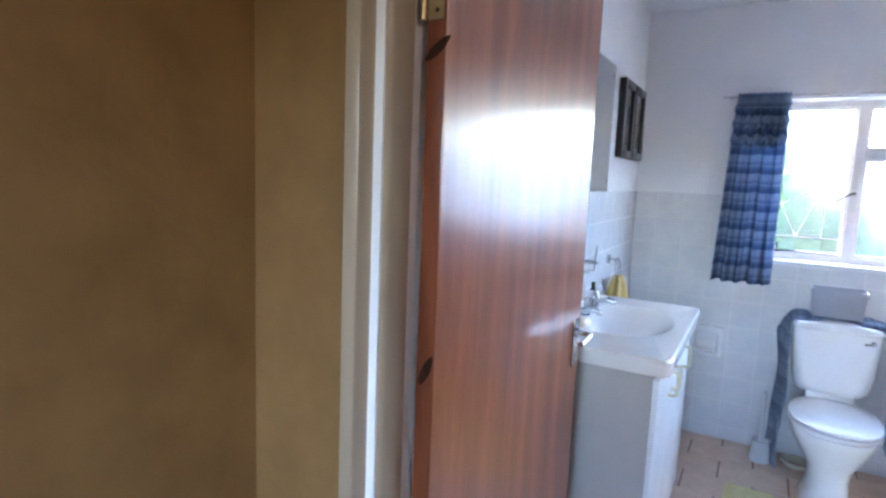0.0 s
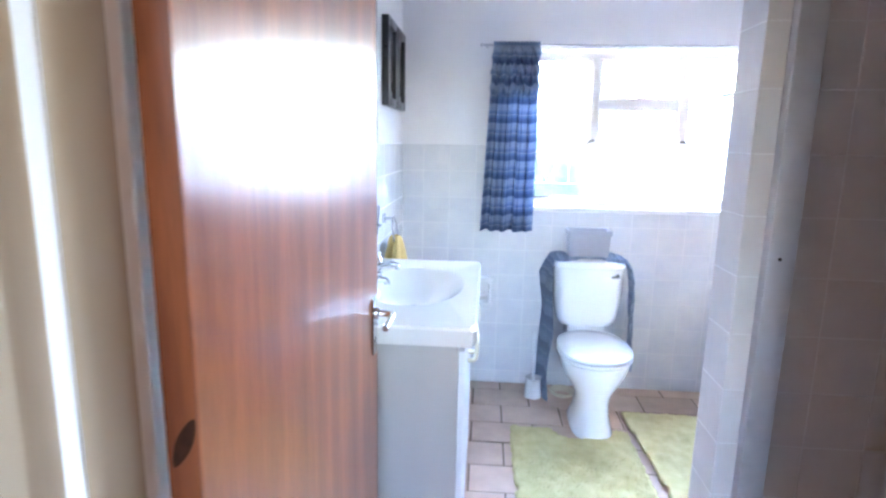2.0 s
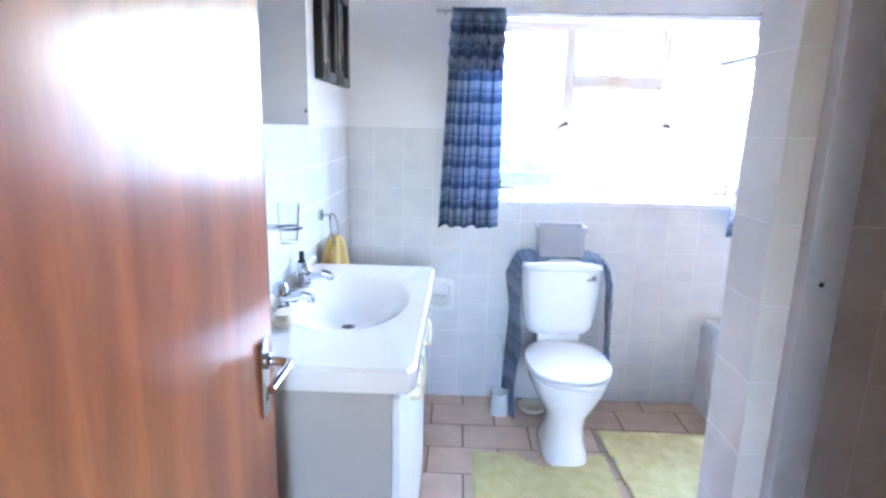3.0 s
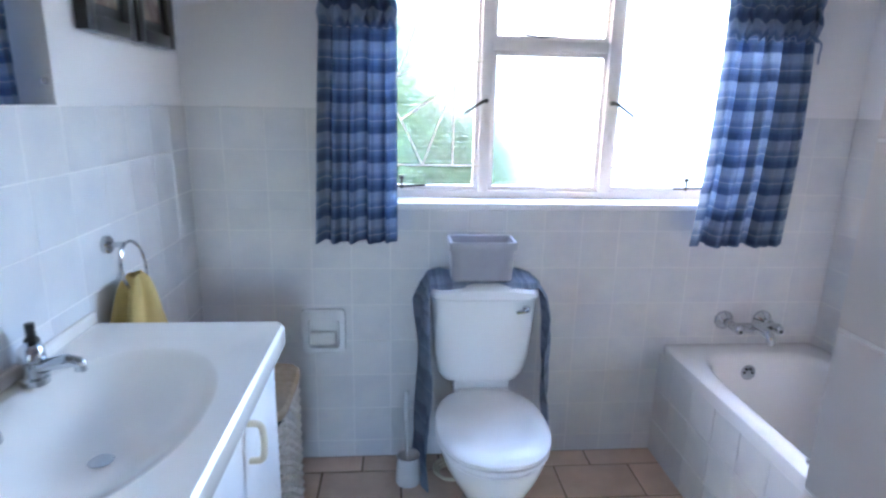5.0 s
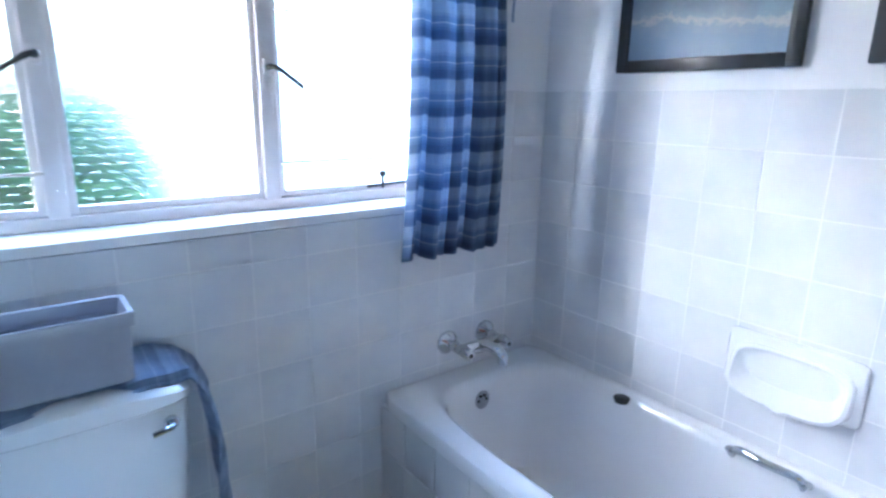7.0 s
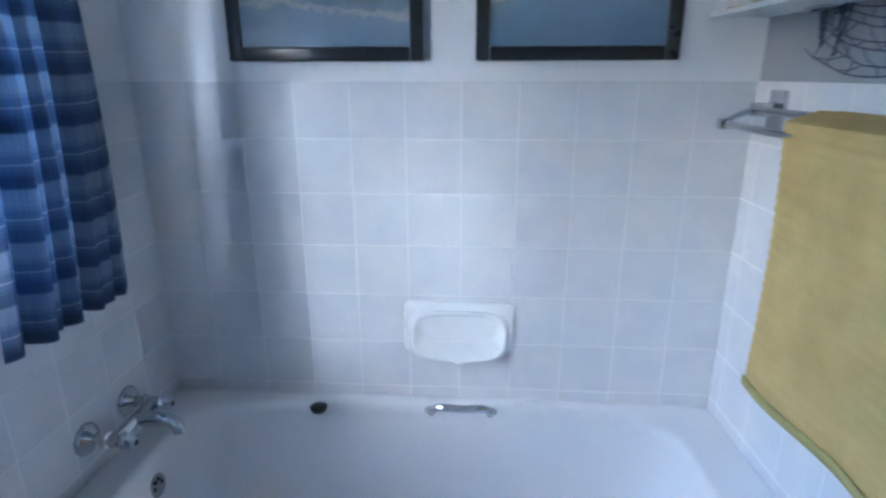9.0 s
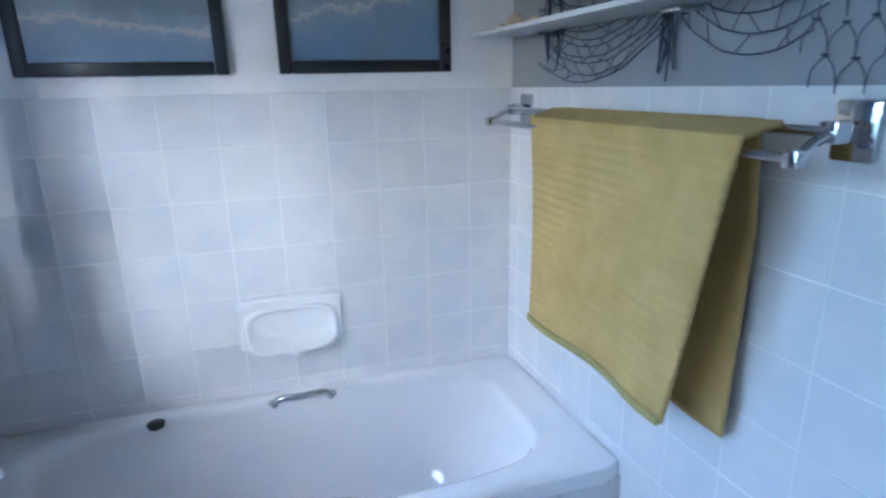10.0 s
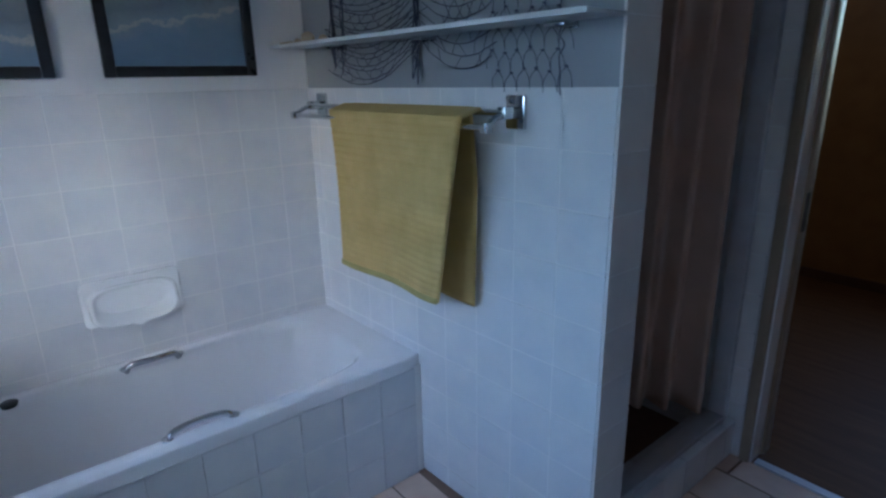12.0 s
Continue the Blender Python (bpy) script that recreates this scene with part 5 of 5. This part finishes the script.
def sea_picture(y0, y1, mat, label):
    p = thing("picture", (XR, (y0 + y1) / 2, 1.75), label, "picture", "seascapes above the bath")
    z0, z1, w = 1.502, 1.95, 0.036
    bm = bmesh.new()
    for a in ((y0, y0 + w, z0, z1), (y1 - w, y1, z0, z1), (y0 + w, y1 - w, z0, z0 + w), (y0 + w, y1 - w, z1 - w, z1)):
        box(XR - 0.026, XR - 0.001, a[0], a[1], a[2], a[3], 0.006, bm)
    part("frame", bm, BLACK_FRAME, p)
    bm = sheet(lambda u, v: Vector((XR - 0.012, y1 - w - (y1 - y0 - 2 * w) * u, z0 + w + (z1 - z0 - 2 * w) * v)), 1, 1, (1, 1))
    o = part("canvas", bm, mat, p, smooth=False)
    o.modifiers.new("thick", "SOLIDIFY").thickness = 0.004
    if mat is SEA_A:
        # Tan blobs of the picture, modelled as plain raised shapes.
        for k, (u, v) in enumerate(((0.10, 0.62), (0.24, 0.70), (0.33, 0.66), (0.55, 0.74))):
            yy, zz = y1 - w - (y1 - y0 - 2 * w) * u, z0 + w + (z1 - z0 - 2 * w) * v
            part("painted_rock", tube([(XR - 0.0165, yy, zz - 0.016), (XR - 0.0165, yy, zz), (XR - 0.0165, yy, zz + 0.02)], [0.006, 0.0155, 0.006], 12), SHELL, p, "tan painted shape")


sea_picture(5.462, 5.978, SEA_A, "black framed seascape with tan shapes")
sea_picture(4.815, 5.328, SEA_B, "black framed picture of a blue shoreline")

# towel hook high on the partition end
hook = thing("robe_hook", (STUB_X, 4.46, 1.88), "small chrome robe hook on the partition end", "hook")
part("hook_arm", tube(smooth_path([(STUB_X - 0.008, 4.46, 1.92), (STUB_X - 0.012, 4.46, 1.88), (STUB_X - 0.03, 4.46, 1.865), (STUB_X - 0.05, 4.46, 1.875), (STUB_X - 0.055, 4.46, 1.90)], 5), 0.005, 8), CHROME, hook)
part("hook_plate", box(STUB_X - 0.012, STUB_X - 0.008, 4.45, 4.47, 1.865, 1.935, 0.0015), CHROME, hook)

# shower curtain
sc = thing("shower_curtain", (1.25, 4.1, 1.9), "pinkish beige shower curtain drawn to one side", "shower curtain")


def shower_fold(u, v):
    f = (0.026 + 0.014 * v) * math.sin(u * 2 * math.pi * 3.3 + 0.9 * v + 0.8 * math.sin(u * 5)) + 0.02 * v * math.sin(u * 5) + 0.008 * math.sin(u * 31 + v * 3)
    x, y = 1.43 - 0.20 * u, 3.90 - 0.25 * u
    return Vector((x + 0.78 * f, y - 0.62 * f, 1.93 - 1.72 * v))


o = part("curtain_sheet", sheet(shower_fold, 90, 30), SHOWER_CURTAIN, sc)
o.modifiers.new("thick", "SOLIDIFY").thickness = 0.002
part("curtain_rail", tube(smooth_path([(1.19, 3.595, 1.945), (1.33, 3.775, 1.945), (1.44, 3.95, 1.945), (1.46, 4.385, 1.945)], 6), 0.011, 12), CHROME, sc)
for k in range(7):
    x, y = 1.42 - k * 0.03, 3.89 - k * 0.038
    part("curtain_ring", tube([(x + 0.014 * math.cos(a), y + 0.011 * math.cos(a), 1.94 + 0.02 * math.sin(a)) for a in [2 * math.pi * q / 16 for q in range(16)]], 0.0025, 6, closed=True), CHROME, sc)

# light switch in the hall
sw = thing("light_switch", (1.36, 1.07, 1.3), "white light switch plate on the hall wall", "light switch")
part("plate", box(1.325, 1.395, 1.0705, 1.079, 1.24, 1.36, 0.003), PLASTIC, sw)
part("rocker", box(1.348, 1.372, 1.079, 1.085, 1.28, 1.32, 0.002), PLASTIC, sw)

# ---- mats ----


def pile_mat(name, inside, x0, x1, y0, y1, label, seed):
    """A shaggy mat: backing plus many short tufts; inside(x, y) says where it lies."""
    rnd = random.Random(seed)
    m = thing(name, ((x0 + x1) / 2, (y0 + y1) / 2, 0.0), label, "bath mat", "yellow bath mats")
    bm = bmesh.new()
    n = 46
    dx, dy = (x1 - x0) / n, (y1 - y0) / n
    grid = {}

    def vert(i, j):
        if (i, j) not in grid:
            x, y = x0 + i * dx, y0 + j * dy
            grid[i, j] = bm.verts.new((x + rnd.uniform(-0.3, 0.3) * dx, y + rnd.uniform(-0.3, 0.3) * dy, 0.012 + 0.007 * noise.noise(Vector((x * 14, y * 14, seed))) + rnd.uniform(-0.002, 0.002)))
        return grid[i, j]

    for i in range(n):
        for j in range(n):
            if inside(x0 + (i + 0.5) * dx, y0 + (j + 0.5) * dy):
                bm.faces.new((vert(i, j), vert(i + 1, j), vert(i + 1, j + 1), vert(i, j + 1)))
    b = part("backing", bm, MAT_PILE, m)
    s = b.modifiers.new("thick", "SOLIDIFY")
    s.thickness, s.offset = 0.01, -1
    bm = bmesh.new()
    for k in range(9000):
        x, y = rnd.uniform(x0, x1), rnd.uniform(y0, y1)
        if not inside(x, y):
            continue
        h = 0.014 + 0.008 * noise.noise(Vector((x * 14, y * 14, seed)))
        a, ln = rnd.uniform(0, 6.28), rnd.uniform(0.008, 0.016)
        d = Vector((math.cos(a), math.sin(a), 0))
        w = Vector((-d.y, d.x, 0)) * 0.003
        p = Vector((x, y, h - 0.006))
        vs = [bm.verts.new(q) for q in (p - w, p + w, p + d * ln + Vector((0, 0, rnd.uniform(0.004, 0.012))))]
        bm.faces.new(vs)
    tf = part("shag", bm, MAT_PILE, m, smooth=False)
    tf["kind"] = "stuff"


def contour(x, y):
    e = 0.012 * noise.noise(Vector((x * 9, y * 9, 3)))
    if not (0.645 + e < x < 1.245 + e and 5.02 + e < y < 5.705 + e):
        return False
    return not (((x - 0.975) / 0.125) ** 2 + ((y - 5.74) / 0.13) ** 2 < 1 + 8 * e)


def straight(x, y):
    e = 0.012 * noise.noise(Vector((x * 9, y * 9, 8)))
    return 1.262 + e + 0.05 * (5.9 - y) < x < 1.815 + e and 5.05 + e < y < 5.915 + e


pile_mat("contour_mat", contour, 0.63, 1.26, 5.0, 5.72, "pale yellow shaggy mat with a cut-out at the toilet", 4)
pile_mat("bath_mat", straight, 1.24, 1.83, 5.03, 5.93, "pale yellow shaggy bath mat beside the tub", 6)

# ---- pieces: wall and floor tiles ----
TILE_MESHES = {}


def tile_mesh(w, h, t, mat, bevel=0.0011):
    key = (round(w, 4), round(h, 4), round(t, 4), mat.name)
    if key not in TILE_MESHES:
        b = bevel
        vs = [(0, 0, 0), (w, 0, 0), (w, h, 0), (0, h, 0), (0, 0, t - b), (w, 0, t - b), (w, h, t - b), (0, h, t - b), (b, b, t), (w - b, b, t), (w - b, h - b, t), (b, h - b, t)]
        fs = [(0, 1, 5, 4), (1, 2, 6, 5), (2, 3, 7, 6), (3, 0, 4, 7), (4, 5, 9, 8), (5, 6, 10, 9), (6, 7, 11, 10), (7, 4, 8, 11), (8, 9, 10, 11)]
        me = bpy.data.meshes.new("tile")
        me.from_pydata(vs, [], fs)
        me.materials.append(mat)
        TILE_MESHES[key] = me
    return TILE_MESHES[key]


def lay(parent, origin, ud, vd, u_joint, v_joint, pu, pv, rects, t=0.008, gap=0.0028, mat=TILE_M, bond=0.0, seed=1):
    """Lay tiles on a plane: u/v directions, a joint each way, pitch, and the rectangles that are covered."""
    rnd = random.Random(seed)
    ud, vd, origin = Vector(ud), Vector(vd), Vector(origin)
    rot = Matrix((ud, vd, ud.cross(vd))).transposed().to_4x4()
    for (a0, a1, b0, b1) in rects:
        for j in range(math.floor((b0 - v_joint) / pv), math.ceil((b1 - v_joint) / pv)):
            off = u_joint + (bond * pu if j % 2 else 0)
            for i in range(math.floor((a0 - off) / pu), math.ceil((a1 - off) / pu)):
                u0, u1 = max(a0, off + i * pu + gap / 2), min(a1, off + (i + 1) * pu - gap / 2)
                v0, v1 = max(b0, v_joint + j * pv + gap / 2), min(b1, v_joint + (j + 1) * pv - gap / 2)
                if u1 - u0 < 0.01 or v1 - v0 < 0.01:
                    continue
                ob = new("tile", tile_mesh(u1 - u0, v1 - v0, t, mat))
                ob.parent = parent
                ob.matrix_parent_inverse = Matrix.Translation(-parent.location)
                n = ud.cross(vd)
                ob.matrix_basis = Matrix.Translation(origin + ud * u0 + vd * v0 + n * rnd.uniform(-0.0004, 0.0003)) @ rot


def grout_sheet(name, parent, b):
    part(name, box(*b), GROUT, parent, smooth=False)


ZJ = TILE_TOP
G = 0.0072
# window wall (faces -y): u along +x, v up
nrects = [(XL + 0.008, XR - 0.009, 0.0, WZ0 - 0.034), (XL + 0.008, WX0 - 0.002, WZ0 - 0.034, ZJ), (WX1 + 0.002, XR - 0.009, WZ0 - 0.034, ZJ)]
for r in nrects:
    grout_sheet("grout", wall_north, (r[0], r[1], YW - G, YW - 0.0005, r[2], r[3] - 0.001))
lay(wall_north, (0, YW, 0), (1, 0, 0), (0, 0, 1), XR - 0.009, ZJ, TILE, TILE, nrects, seed=1)
# bath wall (faces -x): u along -y
er = [(-YW, -YT, 0.46, ZJ)]
grout_sheet("grout", wall_east, (XR - G, XR - 0.0005, YT, YW, 0.46, ZJ - 0.001))
lay(wall_east, (XR, 0, 0), (0, -1, 0), (0, 0, 1), -YT, ZJ, TILE, TILE, er, seed=2)
# vanity wall (faces +x): u along +y
wr = [(YD, YW, 0.0, ZJ)]
grout_sheet("grout", wall_west, (XL + 0.0005, XL + G, YD, YW, 0.0, ZJ - 0.001))
lay(wall_west, (XL, 0, 0), (0, 1, 0), (0, 0, 1), YW - 0.008, ZJ, TILE, TILE, wr, seed=3)
# towel wall (faces +y): u along -x
g = part("grout", box(STUB_X + 0.004, XR - 0.009, YT + 0.0005, YT + G, 0.0, ZJ - 0.001), GROUT, wall_partition, smooth=False)
g.matrix_basis = ASKEW
LEN = (XR - STUB_X) / math.cos(SLANT)
lay(wall_partition, (XR, YT, 0), (-math.cos(SLANT), -math.sin(SLANT), 0), (0, 0, 1), LEN, ZJ, TILE, TILE, [(0.009, LEN, 0.0, ZJ)], seed=4)
# partition end (faces -x) and shower side (faces -y)
grout_sheet("grout", wall_partition, (STUB_X - G, STUB_X - 0.0005, YS - 0.006, YN + 0.006, 0.0, 2.3))
lay(wall_partition, (STUB_X, 0, 0), (0, -1, 0), (0, 0, 1), -(YN + 0.008), ZJ, 0.4, TILE, [(-(YN + 0.008), -(YS - 0.008), 0.0, 2.3)], mat=WARM_LIT_TILE, seed=5)
grout_sheet("grout", wall_partition, (STUB_X, SHOWER_X, YS - G, YS - 0.0005, 0.0, 2.3))
lay(wall_partition, (0, YS, 0), (1, 0, 0), (0, 0, 1), 1.335, ZJ, TILE, TILE, [(STUB_X - 0.006, SHOWER_X, 0.0, 2.3)], mat=WARM_LIT_TILE, seed=6)
# shower back and door-side walls
grout_sheet("grout", wall_shower_back, (SHOWER_X - G, SHOWER_X - 0.0005, YD, YS, 0.0, 2.3))
lay(wall_shower_back, (SHOWER_X, 0, 0), (0, -1, 0), (0, 0, 1), -YS, ZJ, TILE, TILE, [(-YS, -YD, 0.0, 2.3)], mat=WARM_LIT_TILE, seed=7)
grout_sheet("grout", wall_door, (DX1 + 0.06, SHOWER_X, YD + 0.0005, YD + G, 0.0, 2.3))
lay(wall_door, (0, YD, 0), (-1, 0, 0), (0, 0, 1), -(DX1 + 0.05), ZJ, TILE, TILE, [(-SHOWER_X, -(DX1 + 0.05), 0.0, 2.3)], mat=WARM_LIT_TILE, seed=8)
# kerb face and top
lay(kerb, (STUB_X + 0.02, 0, 0), (0, -1, 0), (0, 0, 1), -YS, 0.150, TILE, TILE, [(-YS, -YD, 0.0, 0.150)], seed=9)
lay(kerb, (0, 0, 0.142), (1, 0, 0), (0, 1, 0), STUB_X + 0.012, YS, TILE, TILE, [(STUB_X + 0.012, STUB_X + 0.15, YD, YS)], seed=10)
# bath panel (faces -x)
lay(panel, (BX0 + 0.0105, 0, 0), (0, -1, 0), (0, 0, 1), -YT - 0.009, 0.458, TILE, TILE, [(-(YW - 0.009), -(YT + 0.009), 0.0, 0.458)], seed=11)
# floor
lay(floor, (0, 0, -0.008), (1, 0, 0), (0, 1, 0), 0.603, 6.168, 0.322, 0.205, [(XL + 0.009, BX0 + 0.01, YT + 0.009, YW - 0.009), (XL + 0.009, STUB_X + 0.012, YD + 0.003, YT + 0.009)], t=0.008, gap=0.008, mat=FLOOR_TILE, bond=0.5, seed=12)
